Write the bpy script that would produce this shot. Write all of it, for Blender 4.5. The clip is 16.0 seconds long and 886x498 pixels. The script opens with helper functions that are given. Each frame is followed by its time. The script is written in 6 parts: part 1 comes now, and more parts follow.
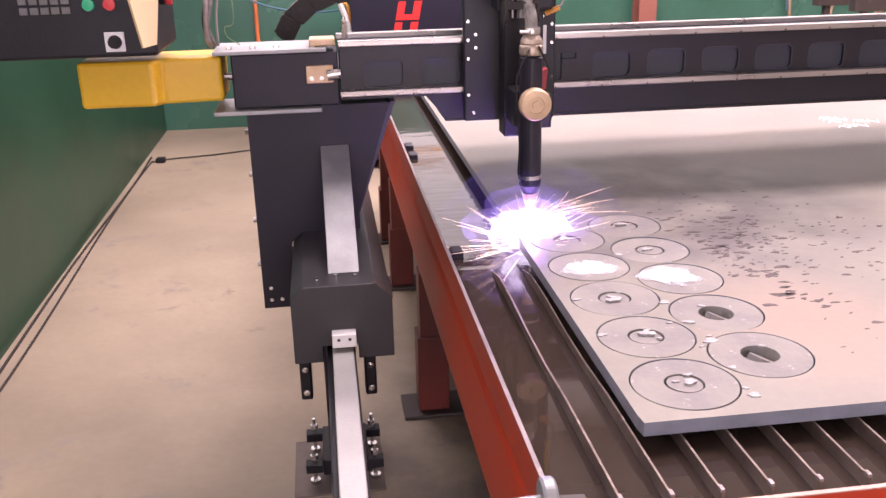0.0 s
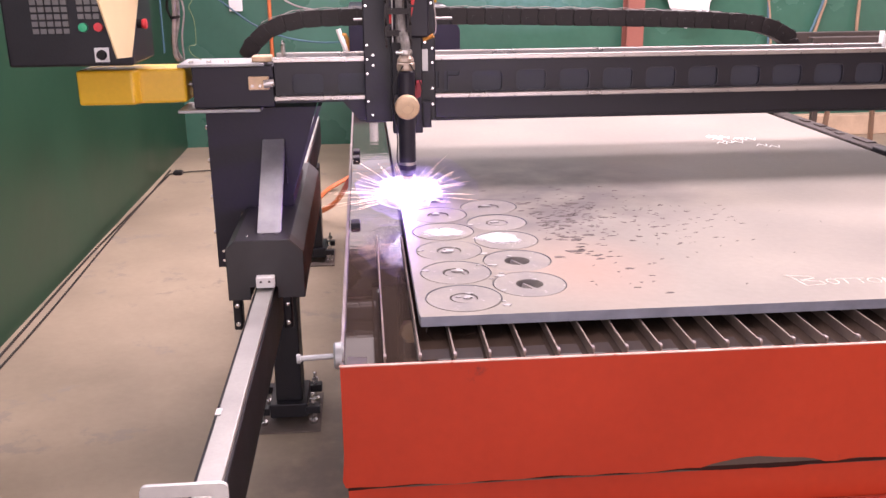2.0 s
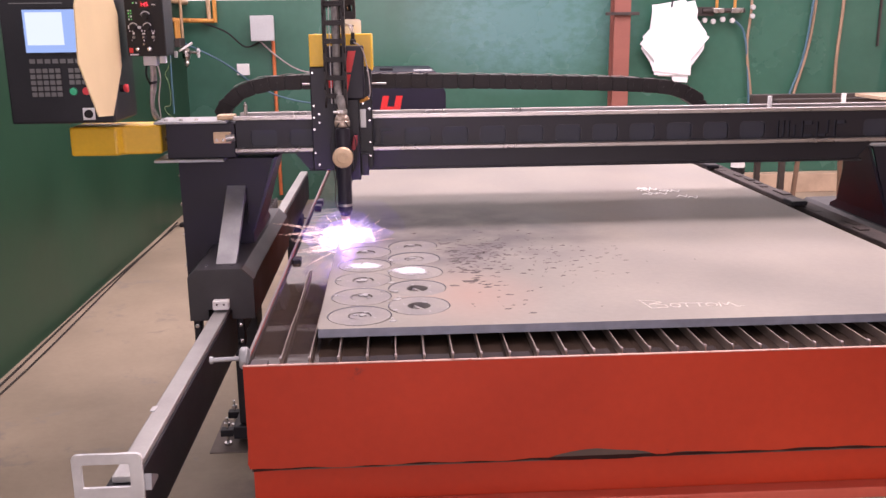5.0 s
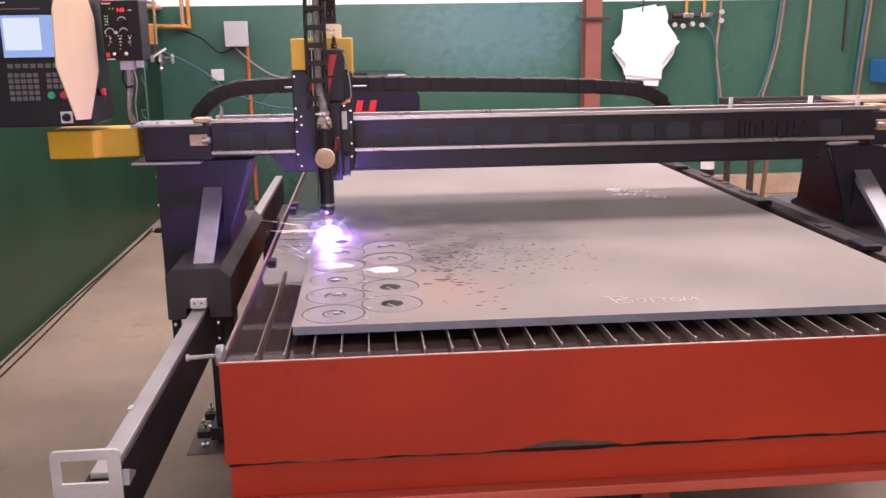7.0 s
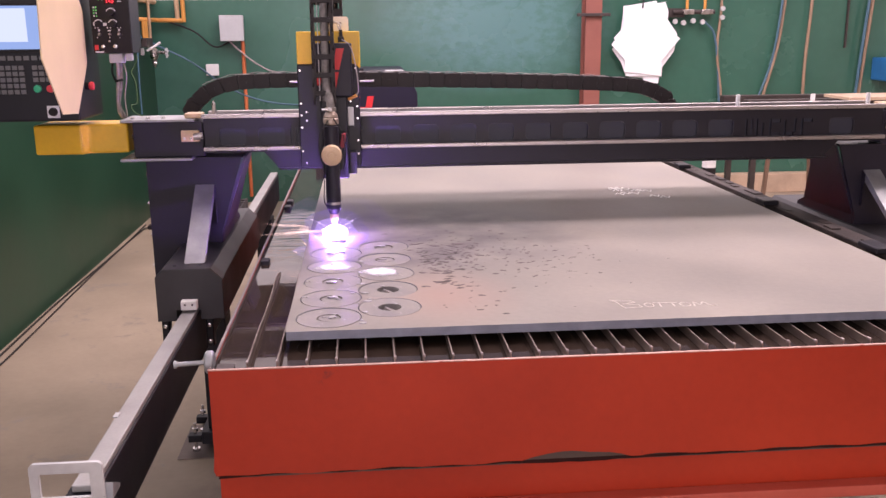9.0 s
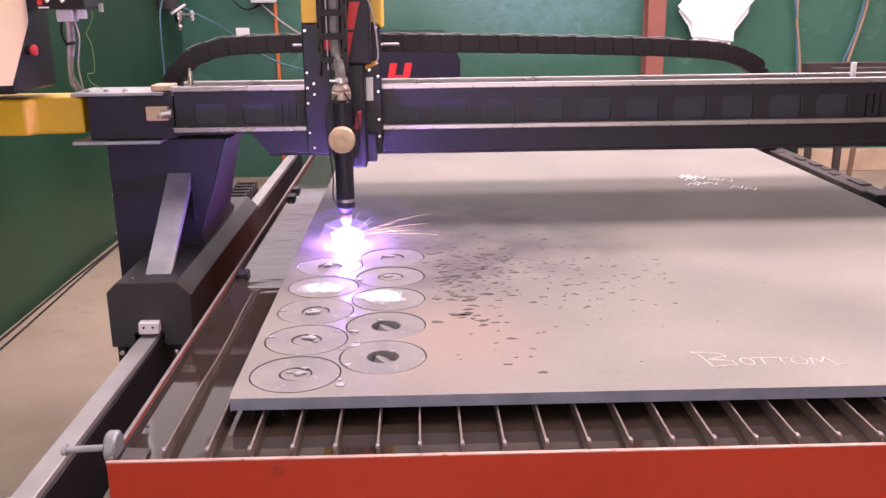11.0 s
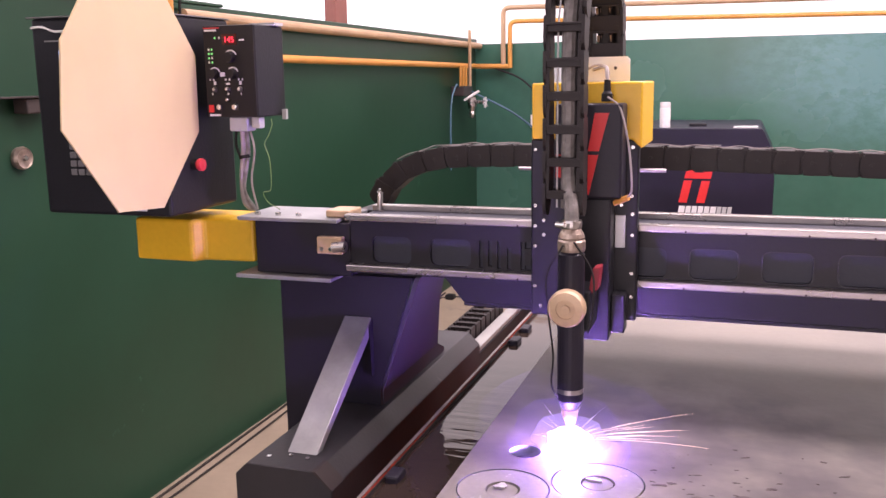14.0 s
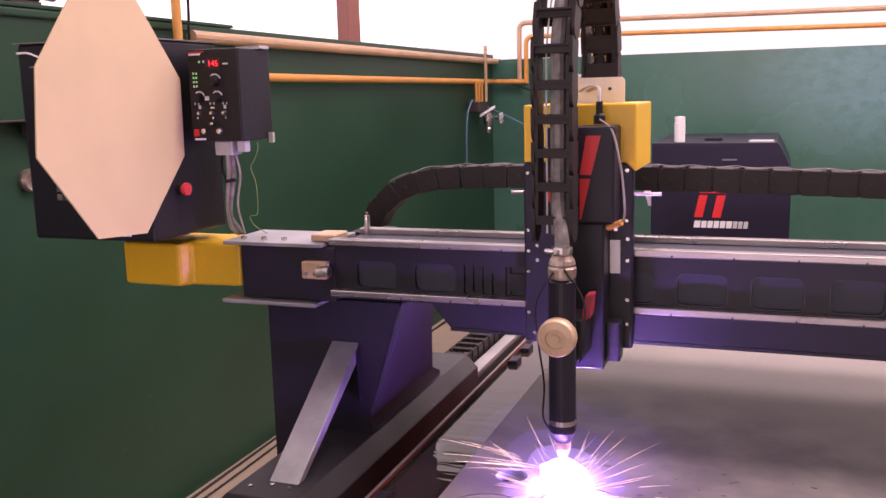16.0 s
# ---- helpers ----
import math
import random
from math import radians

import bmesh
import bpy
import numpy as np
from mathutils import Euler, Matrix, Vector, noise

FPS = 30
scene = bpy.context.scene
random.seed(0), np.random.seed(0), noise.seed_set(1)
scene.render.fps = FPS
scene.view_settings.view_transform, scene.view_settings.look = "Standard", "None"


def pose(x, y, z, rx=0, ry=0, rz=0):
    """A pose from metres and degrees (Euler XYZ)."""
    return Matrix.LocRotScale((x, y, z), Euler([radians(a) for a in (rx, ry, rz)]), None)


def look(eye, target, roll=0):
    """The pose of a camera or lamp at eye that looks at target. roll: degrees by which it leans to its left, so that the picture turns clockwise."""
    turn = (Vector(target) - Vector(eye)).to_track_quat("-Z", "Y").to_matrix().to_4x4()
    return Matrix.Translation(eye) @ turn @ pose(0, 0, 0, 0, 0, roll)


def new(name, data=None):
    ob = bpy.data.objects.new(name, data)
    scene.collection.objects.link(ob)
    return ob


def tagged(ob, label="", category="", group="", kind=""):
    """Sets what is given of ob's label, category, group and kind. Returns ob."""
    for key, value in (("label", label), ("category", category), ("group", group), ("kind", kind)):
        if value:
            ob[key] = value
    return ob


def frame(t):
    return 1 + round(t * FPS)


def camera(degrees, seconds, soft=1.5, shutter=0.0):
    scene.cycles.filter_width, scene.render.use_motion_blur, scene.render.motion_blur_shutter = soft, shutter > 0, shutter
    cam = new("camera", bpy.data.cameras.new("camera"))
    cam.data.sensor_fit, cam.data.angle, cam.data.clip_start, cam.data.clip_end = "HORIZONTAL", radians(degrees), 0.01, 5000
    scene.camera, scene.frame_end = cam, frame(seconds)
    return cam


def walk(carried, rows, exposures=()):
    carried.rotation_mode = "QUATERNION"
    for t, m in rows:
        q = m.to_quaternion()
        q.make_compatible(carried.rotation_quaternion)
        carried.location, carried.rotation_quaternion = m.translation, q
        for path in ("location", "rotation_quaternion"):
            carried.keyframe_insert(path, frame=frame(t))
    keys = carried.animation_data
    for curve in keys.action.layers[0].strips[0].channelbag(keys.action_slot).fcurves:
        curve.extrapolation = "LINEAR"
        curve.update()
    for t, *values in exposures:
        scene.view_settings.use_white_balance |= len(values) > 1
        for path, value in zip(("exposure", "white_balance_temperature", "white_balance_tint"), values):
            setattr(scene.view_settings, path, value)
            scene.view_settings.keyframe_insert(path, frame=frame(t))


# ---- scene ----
cam = camera(52.27, 16.0)
PATH = [
    (0, (-0.2011, -0.7849, 1.3397), (0.0395, 1.0836, 0.6681), -1.30),
    (0.5, (-0.1785, -0.9610, 1.3500), (0.0702, 0.9120, 0.6955), -0.70),
    (1, (-0.1305, -1.1104, 1.3460), (0.1145, 0.7751, 0.7237), -0.10),
    (1.5, (-0.0267, -1.2361, 1.3600), (0.1708, 0.6571, 0.7480), -0.36),
    (2, (0.0596, -1.3192, 1.3605), (0.2222, 0.5812, 0.7590), -0.51),
    (2.5, (0.1242, -1.4042, 1.3597), (0.2702, 0.5004, 0.7670), -0.18),
    (3, (0.1850, -1.5388, 1.3898), (0.3270, 0.3627, 0.7863), -0.26),
    (3.5, (0.2367, -1.5724, 1.3840), (0.3497, 0.3477, 0.8358), -0.22),
    (4, (0.2819, -1.5998, 1.3873), (0.3716, 0.3341, 0.8853), -0.57),
    (6.5, (0.3079, -1.7225, 1.3898), (0.4598, 0.2162, 0.9224), -0.79),
    (7, (0.3105, -1.7163, 1.3851), (0.4686, 0.2224, 0.9200), -0.80),
    (7.5, (0.3148, -1.7098, 1.3846), (0.4755, 0.2285, 0.9184), -0.79),
    (8, (0.3153, -1.7070, 1.3844), (0.4774, 0.2311, 0.9180), -0.77),
    (8.5, (0.3148, -1.6930, 1.3838), (0.4746, 0.2454, 0.9181), -0.72),
    (9, (0.3081, -1.6353, 1.3773), (0.4751, 0.3009, 0.9049), -0.49),
    (11.5, (0.4520, -0.9450, 1.3359), (0.4383, 0.9777, 0.7851), -0.81),
    (12, (0.4784, -0.8277, 1.3546), (0.3891, 1.0921, 0.8010), -0.88),
    (12.5, (0.5049, -0.7068, 1.3533), (0.2697, 1.2102, 0.8340), -1.03),
    (13, (0.5561, -0.5973, 1.3673), (0.0491, 1.2771, 0.8882), -2.70),
    (13.5, (0.5650, -0.5013, 1.3725), (-0.0533, 1.3535, 0.9512), -2.29),
    (14, (0.5441, -0.4543, 1.3851), (-0.0899, 1.4059, 1.0142), -0.96),
    (14.5, (0.5602, -0.4379, 1.3937), (-0.1059, 1.4193, 1.0664), -0.51),
    (15, (0.5815, -0.4276, 1.3964), (-0.1108, 1.4239, 1.0925), -0.50),
    (15.5, (0.5934, -0.4289, 1.4051), (-0.1028, 1.4193, 1.0896), -0.51),
    (16, (0.6054, -0.4283, 1.3984), (-0.0853, 1.4175, 1.0578), -1.52),
]
walk(cam, [(t, look(eye, target, roll)) for t, eye, target, roll in PATH],
     [(t, stops, 6100 if t < 14.6 else 6350, 35 if t < 14.6 else 46) for t, stops in ((0.0, 1.07), (3.0, 1.04), (4.0, 0.92), (6.5, 0.48), (9.0, 0.52), (11.5, 0.74), (12.5, 0.76), (13.5, 0.76), (14.0, 0.71), (14.5, 0.73), (15.0, 0.40), (15.5, 0.18), (16.0, 0.32))])

# ---- world and light ----
world = bpy.data.worlds.new("sky")
scene.world = world
world.use_nodes = True
wn = world.node_tree.nodes
sky = wn.new("ShaderNodeTexSky")
sky.sky_type, sky.sun_disc = "NISHITA", False
sky.sun_elevation, sky.sun_rotation = radians(50), radians(200)
world.node_tree.links.new(sky.outputs[0], wn["Background"].inputs[0])
wn["Background"].inputs[1].default_value = 0.08


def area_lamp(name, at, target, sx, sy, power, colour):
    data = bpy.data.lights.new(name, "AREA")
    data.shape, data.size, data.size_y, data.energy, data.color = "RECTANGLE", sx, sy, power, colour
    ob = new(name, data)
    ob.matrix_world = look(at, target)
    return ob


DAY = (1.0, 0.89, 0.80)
# daylight through two assumed roof lights and an open shop door behind the operator, all unseen
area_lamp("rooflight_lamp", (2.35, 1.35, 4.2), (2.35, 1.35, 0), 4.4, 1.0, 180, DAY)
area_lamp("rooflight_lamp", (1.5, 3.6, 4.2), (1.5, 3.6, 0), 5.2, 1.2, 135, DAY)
area_lamp("door_lamp", (0.55, -5.9, 1.7), (0.55, 0, 1.0), 3.2, 3.0, 78, DAY)

# ---- helpers ----
BASE = {}


def mesh_ob(name, bm, mat, smooth=False):
    me = bpy.data.meshes.new(name)
    bm.normal_update()
    bm.to_mesh(me)
    bm.free()
    for m in mat if isinstance(mat, (list, tuple)) else [mat]:
        me.materials.append(m)
    if smooth:
        for p in me.polygons:
            p.use_smooth = True
    return new(name, me)


def thing(name, base, label, category, group="", kind=""):
    ob = new(name)
    ob.empty_display_size = 0.1
    ob.location = base
    BASE[ob.name] = Vector(base)
    return tagged(ob, label, category, group, kind)


def part(name, bm, mat, parent, label="", smooth=False):
    """A mesh in world coordinates becomes a part of its thing."""
    off = BASE[parent.name]
    bmesh.ops.translate(bm, verts=bm.verts, vec=-off)
    ob = mesh_ob(name, bm, mat, smooth)
    ob.parent = parent
    BASE[ob.name] = off
    return tagged(ob, label)


def whole(name, bm, mat, label, category, group="", kind="", smooth=False):
    """One mesh that is a thing by itself, with its origin at its base."""
    vs = [v.co for v in bm.verts]
    lo = Vector([min(v[i] for v in vs) for i in range(3)])
    hi = Vector([max(v[i] for v in vs) for i in range(3)])
    base = Vector(((lo.x + hi.x) / 2, (lo.y + hi.y) / 2, lo.z))
    bmesh.ops.translate(bm, verts=bm.verts, vec=-base)
    ob = mesh_ob(name, bm, mat, smooth)
    ob.location = base
    BASE[ob.name] = base
    return tagged(ob, label, category, group, kind)


def box(bm, x0, x1, y0, y1, z0, z1, bev=0.0):
    vs = [bm.verts.new((x, y, z)) for x in (x0, x1) for y in (y0, y1) for z in (z0, z1)]
    fs = [bm.faces.new([vs[i] for i in q]) for q in ((0, 1, 3, 2), (4, 6, 7, 5), (0, 4, 5, 1), (2, 3, 7, 6), (0, 2, 6, 4), (1, 5, 7, 3))]
    if bev:
        es = list({e for f in fs for e in f.edges})
        bmesh.ops.bevel(bm, geom=es, offset=bev, segments=2, affect="EDGES", profile=0.5)
    return vs


def B(*a, bev=0.0):
    bm = bmesh.new()
    box(bm, *a, bev=bev)
    return bm


def prism(bm, pts, axis, a, b, bev=0.0):
    """A flat outline drawn along one axis. axis x: pts are (y, z); y: (x, z); z: (x, y)."""
    def at(p, h):
        return {"x": (h, p[0], p[1]), "y": (p[0], h, p[1]), "z": (p[0], p[1], h)}[axis]
    lo = [bm.verts.new(at(p, a)) for p in pts]
    hi = [bm.verts.new(at(p, b)) for p in pts]
    fs = [bm.faces.new(lo), bm.faces.new(hi[::-1])]
    n = len(pts)
    for i in range(n):
        fs.append(bm.faces.new((lo[i], hi[i], hi[(i + 1) % n], lo[(i + 1) % n])))
    bmesh.ops.recalc_face_normals(bm, faces=fs)
    if bev:
        es = list({e for f in fs for e in f.edges})
        bmesh.ops.bevel(bm, geom=es, offset=bev, segments=2, affect="EDGES", profile=0.5)


def PR(*a, bev=0.0):
    bm = bmesh.new()
    prism(bm, *a, bev=bev)
    return bm


def cyl(bm, p0, p1, r0, r1=None, seg=20, cap=True):
    r1 = r0 if r1 is None else r1
    p0, p1 = Vector(p0), Vector(p1)
    q = (p1 - p0).to_track_quat("Z", "Y").to_matrix()
    rings = []
    for p, r in ((p0, r0), (p1, r1)):
        rings.append([bm.verts.new(p + q @ Vector((r * math.cos(2 * math.pi * i / seg), r * math.sin(2 * math.pi * i / seg), 0))) for i in range(seg)])
    for i in range(seg):
        bm.faces.new((rings[0][i], rings[0][(i + 1) % seg], rings[1][(i + 1) % seg], rings[1][i]))
    if cap:
        bm.faces.new(rings[0][::-1])
        bm.faces.new(rings[1])


def C(*a, **k):
    bm = bmesh.new()
    cyl(bm, *a, **k)
    return bm


def lathe(bm, at, profile, axis="z", seg=24):
    """profile: (radius, height) pairs along the axis from at."""
    rings = []
    for r, h in profile:
        ring = []
        for i in range(seg):
            a = 2 * math.pi * i / seg
            u, v = r * math.cos(a), r * math.sin(a)
            d = {"z": (u, v, h), "y": (u, -h, v), "x": (h, u, v)}[axis]
            ring.append(bm.verts.new(Vector(at) + Vector(d)))
        rings.append(ring)
    for a, b in zip(rings, rings[1:]):
        for i in range(seg):
            bm.faces.new((a[i], a[(i + 1) % seg], b[(i + 1) % seg], b[i]))
    bm.faces.new(rings[0][::-1])
    bm.faces.new(rings[-1])
    bmesh.ops.recalc_face_normals(bm, faces=bm.faces[:])


def L(*a, **k):
    bm = bmesh.new()
    lathe(bm, *a, **k)
    return bm


def spline(pts, n=8):
    """A smooth line through the points."""
    p = [Vector(q) for q in pts]
    p = [2 * p[0] - p[1]] + p + [2 * p[-1] - p[-2]]
    out = []
    for i in range(1, len(p) - 2):
        for k in range(n):
            t = k / n
            a, b, c, d = p[i - 1:i + 3]
            out.append(0.5 * (2 * b + (c - a) * t + (2 * a - 5 * b + 4 * c - d) * t * t + (3 * b - a - 3 * c + d) * t ** 3))
    return out + [p[-2]]


def tube(bm, pts, r, seg=8, n=6, straight=False):
    pts = [Vector(q) for q in pts] if straight else spline(pts, n)
    rings = []
    side = None
    for i, p in enumerate(pts):
        d = (pts[min(i + 1, len(pts) - 1)] - pts[max(i - 1, 0)]).normalized()
        if side is None:
            side = d.orthogonal().normalized()
        side = (side - d * side.dot(d)).normalized()
        up = d.cross(side)
        rings.append([bm.verts.new(p + r * (side * math.cos(2 * math.pi * k / seg) + up * math.sin(2 * math.pi * k / seg))) for k in range(seg)])
    for a, b in zip(rings, rings[1:]):
        for k in range(seg):
            bm.faces.new((a[k], a[(k + 1) % seg], b[(k + 1) % seg], b[k]))
    bm.faces.new(rings[0][::-1])
    bm.faces.new(rings[-1])


def T(*a, **k):
    bm = bmesh.new()
    tube(bm, *a, **k)
    return bm


def bolt(bm, at, axis, r=0.004, h=0.003):
    """A hexagon head that stands out along an axis (-y, +z, -x ...)."""
    d = Vector({"-y": (0, -1, 0), "+z": (0, 0, 1), "-x": (-1, 0, 0), "+x": (1, 0, 0)}[axis])
    cyl(bm, at, Vector(at) + d * h, r, seg=6)


# ---- materials ----
def material(name, colour, rough=0.5, metal=0.0, dark=None, scale=6.0, fine=90.0, vary=0.25, bump=0.1, wear=None, coat=0.0, spec=0.5):
    """Two scales of variation over a base colour, with roughness and fine relief that follow them."""
    m = bpy.data.materials.new(name)
    m.use_nodes = True
    n, l = m.node_tree.nodes, m.node_tree.links
    bsdf = n["Principled BSDF"]
    tc = n.new("ShaderNodeTexCoord")
    big, small = n.new("ShaderNodeTexNoise"), n.new("ShaderNodeTexNoise")
    big.inputs["Scale"].default_value, big.inputs["Detail"].default_value = scale, 6
    small.inputs["Scale"].default_value, small.inputs["Detail"].default_value = fine, 4
    for t in (big, small):
        l.new(tc.outputs["Object"], t.inputs["Vector"])
    dark = dark or tuple(c * (1 - vary) for c in colour)
    ramp = n.new("ShaderNodeValToRGB")
    ramp.color_ramp.elements[0].position, ramp.color_ramp.elements[1].position = 0.32, 0.68
    ramp.color_ramp.elements[0].color = (*dark, 1)
    ramp.color_ramp.elements[1].color = (*colour, 1)
    l.new(big.outputs["Fac"], ramp.inputs["Fac"])
    mix = n.new("ShaderNodeMix")
    mix.data_type, mix.blend_type = "RGBA", "MULTIPLY"
    mix.inputs[0].default_value = 0.35
    l.new(ramp.outputs["Color"], mix.inputs[6])
    l.new(small.outputs["Color"], mix.inputs[7])
    grey = n.new("ShaderNodeMapRange")
    grey.inputs["To Min"].default_value, grey.inputs["To Max"].default_value = 0.75, 1.2
    l.new(small.outputs["Fac"], grey.inputs["Value"])
    l.new(grey.outputs[0], mix.inputs[7])
    out = mix.outputs[2]
    if wear:
        wn_ = n.new("ShaderNodeTexNoise")
        wn_.inputs["Scale"].default_value, wn_.inputs["Detail"].default_value, wn_.inputs["Roughness"].default_value = scale * 3.1, 8, 0.7
        l.new(tc.outputs["Object"], wn_.inputs["Vector"])
        wr = n.new("ShaderNodeMapRange")
        wr.inputs["From Min"].default_value, wr.inputs["From Max"].default_value = wear[1], wear[1] + 0.06
        l.new(wn_.outputs["Fac"], wr.inputs["Value"])
        wm = n.new("ShaderNodeMix")
        wm.data_type = "RGBA"
        l.new(wr.outputs[0], wm.inputs[0])
        l.new(out, wm.inputs[6])
        wm.inputs[7].default_value = (*wear[0], 1)
        out = wm.outputs[2]
    l.new(out, bsdf.inputs["Base Color"])
    rr = n.new("ShaderNodeMapRange")
    rr.inputs["To Min"].default_value, rr.inputs["To Max"].default_value = max(0.03, rough - 0.12), min(1, rough + 0.12)
    l.new(big.outputs["Fac"], rr.inputs["Value"])
    l.new(rr.outputs[0], bsdf.inputs["Roughness"])
    bsdf.inputs["Metallic"].default_value = metal
    bsdf.inputs["Coat Weight"].default_value = coat
    bsdf.inputs["Specular IOR Level"].default_value = spec
    bp = n.new("ShaderNodeBump")
    bp.inputs["Strength"].default_value, bp.inputs["Distance"].default_value = bump, 0.002
    l.new(small.outputs["Fac"], bp.inputs["Height"])
    l.new(bp.outputs[0], bsdf.inputs["Normal"])
    return m


def glow(name, colour, strength):
    m = bpy.data.materials.new(name)
    m.use_nodes = True
    n, l = m.node_tree.nodes, m.node_tree.links
    n.remove(n["Principled BSDF"])
    e = n.new("ShaderNodeEmission")
    e.inputs[0].default_value, e.inputs[1].default_value = (*colour, 1), strength
    l.new(e.outputs[0], n["Material Output"].inputs[0])
    return m


M_FLOOR = material("concrete", (0.400, 0.319, 0.220), 0.6, dark=(0.250, 0.200, 0.138), scale=1.3, fine=38, bump=0.35, wear=((0.27, 0.225, 0.172), 0.58))
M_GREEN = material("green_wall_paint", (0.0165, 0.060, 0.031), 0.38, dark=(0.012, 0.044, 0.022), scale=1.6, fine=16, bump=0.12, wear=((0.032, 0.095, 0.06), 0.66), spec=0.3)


def grime_and_shade(m, x, y, sx, sy, colour, amount):
    """A ragged darker patch on the floor, grime and shade in one, round one spot; counted from the floor's middle."""
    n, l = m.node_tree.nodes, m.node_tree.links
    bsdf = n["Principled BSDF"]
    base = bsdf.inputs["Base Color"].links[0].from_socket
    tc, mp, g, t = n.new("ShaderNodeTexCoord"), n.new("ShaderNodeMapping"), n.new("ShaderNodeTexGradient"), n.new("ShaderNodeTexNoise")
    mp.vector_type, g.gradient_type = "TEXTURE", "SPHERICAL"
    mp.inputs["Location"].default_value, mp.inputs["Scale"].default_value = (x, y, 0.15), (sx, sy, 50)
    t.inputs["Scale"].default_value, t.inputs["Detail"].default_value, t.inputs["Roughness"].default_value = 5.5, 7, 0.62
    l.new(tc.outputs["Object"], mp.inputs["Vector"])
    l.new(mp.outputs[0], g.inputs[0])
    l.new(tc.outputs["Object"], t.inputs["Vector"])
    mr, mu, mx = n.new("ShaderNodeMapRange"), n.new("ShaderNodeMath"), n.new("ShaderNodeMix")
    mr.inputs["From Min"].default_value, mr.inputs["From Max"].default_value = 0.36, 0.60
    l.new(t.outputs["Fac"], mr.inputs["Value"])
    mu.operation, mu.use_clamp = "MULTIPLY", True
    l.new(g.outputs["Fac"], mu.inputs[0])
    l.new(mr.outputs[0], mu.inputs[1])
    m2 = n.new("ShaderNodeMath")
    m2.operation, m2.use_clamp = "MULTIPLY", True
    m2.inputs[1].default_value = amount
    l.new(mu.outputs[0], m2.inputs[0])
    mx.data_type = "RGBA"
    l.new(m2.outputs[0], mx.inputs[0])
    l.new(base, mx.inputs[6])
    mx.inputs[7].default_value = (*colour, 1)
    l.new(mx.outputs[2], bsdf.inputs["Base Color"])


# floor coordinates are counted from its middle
# shade beside and under the table is painted in with the dirt
grime_and_shade(M_FLOOR, -2.88, 0.30, 0.34, 1.1, (0.17, 0.13, 0.10), 2.2)
grime_and_shade(M_FLOOR, -2.15, 0.9, 0.95, 2.1, (0.15, 0.115, 0.092), 2.4)
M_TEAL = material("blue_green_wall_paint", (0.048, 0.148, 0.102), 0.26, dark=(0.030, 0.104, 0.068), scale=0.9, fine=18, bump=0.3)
M_WHITEWALL = material("cream_sheeting", (0.8, 0.76, 0.7), 0.6)
M_ROOF = material("roof_sheeting", (0.55, 0.53, 0.5), 0.5, 0.2)
M_RED = material("red_oxide_paint", (0.47, 0.042, 0.011), 0.42, dark=(0.38, 0.033, 0.010), scale=2.2, fine=60, bump=0.12, wear=((0.20, 0.03, 0.02), 0.66), spec=0.28)
M_REDDARK = material("scorch_and_shade", (0.045, 0.014, 0.011), 0.7, dark=(0.018, 0.009, 0.008), scale=9, spec=0.08)
M_BLACK = material("black_powder_coat", (0.019, 0.018, 0.022), 0.40, scale=5, fine=160, bump=0.18, vary=0.3, spec=0.28)
# beam paint made bluer and paler for the light inside the pockets
M_POCKETLIT = material("blue_lit_pocket_paint", (0.039, 0.041, 0.056), 0.45, scale=5, fine=140, bump=0.15, spec=0.3)
# paler blue that paints the light caught by the pocket edges
M_NAVYEDGE = material("edge_lit_blue_paint", (0.034, 0.032, 0.041), 0.42, scale=22, fine=140, bump=0.2, wear=((0.03, 0.028, 0.045), 0.55))
M_COVER = material("dusty_black_cover", (0.040, 0.037, 0.039), 0.45, dark=(0.028, 0.026, 0.028), scale=7, fine=120, bump=0.15, wear=((0.075, 0.068, 0.064), 0.66))
# leg navy made paler: the arc's violet light is put into the colour
M_LEG_ARCLIT = material("arc_lit_leg_paint", (0.060, 0.050, 0.078), 0.48, scale=5, fine=140, bump=0.15, spec=0.45)
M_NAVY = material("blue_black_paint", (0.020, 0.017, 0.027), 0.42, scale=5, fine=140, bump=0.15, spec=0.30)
M_CHAIN = material("chain_plastic", (0.033, 0.027, 0.026), 0.46, scale=12, fine=120, bump=0.2, spec=0.22)
M_RAIL = material("ground_rail", (0.46, 0.425, 0.40), 0.30, 0.85, dark=(0.36, 0.33, 0.31), scale=5, fine=200, vary=0.2, bump=0.05)
M_STEEL = material("bright_steel", (0.62, 0.58, 0.55), 0.28, 1.0, scale=14, fine=180, vary=0.3, bump=0.1, wear=((0.38, 0.33, 0.30), 0.62))
M_ALU = material("brushed_aluminium", (0.41, 0.415, 0.41), 0.50, 0.55, dark=(0.26, 0.265, 0.265), scale=9, fine=120, bump=0.15, wear=((0.40, 0.37, 0.36), 0.66))
M_STRIP = material("ground_steel_strip", (0.45, 0.45, 0.415), 0.40, 0.45, dark=(0.35, 0.335, 0.32), scale=8, fine=150, bump=0.12, wear=((0.40, 0.36, 0.33), 0.66))
M_STOP = material("pale_zinc_plate", (0.62, 0.62, 0.60), 0.42, 0.25, dark=(0.50, 0.50, 0.49), scale=14)
M_BOLT = material("zinc_bolts", (0.75, 0.73, 0.72), 0.25, 1.0)
M_YELLOW = material("yellow_paint", (0.84, 0.50, 0.010), 0.42, scale=4, fine=80, vary=0.12, bump=0.08)
M_CARD = material("tan_card", (0.65, 0.51, 0.275), 0.75, dark=(0.61, 0.475, 0.25), scale=2.5, fine=9, bump=0.03)
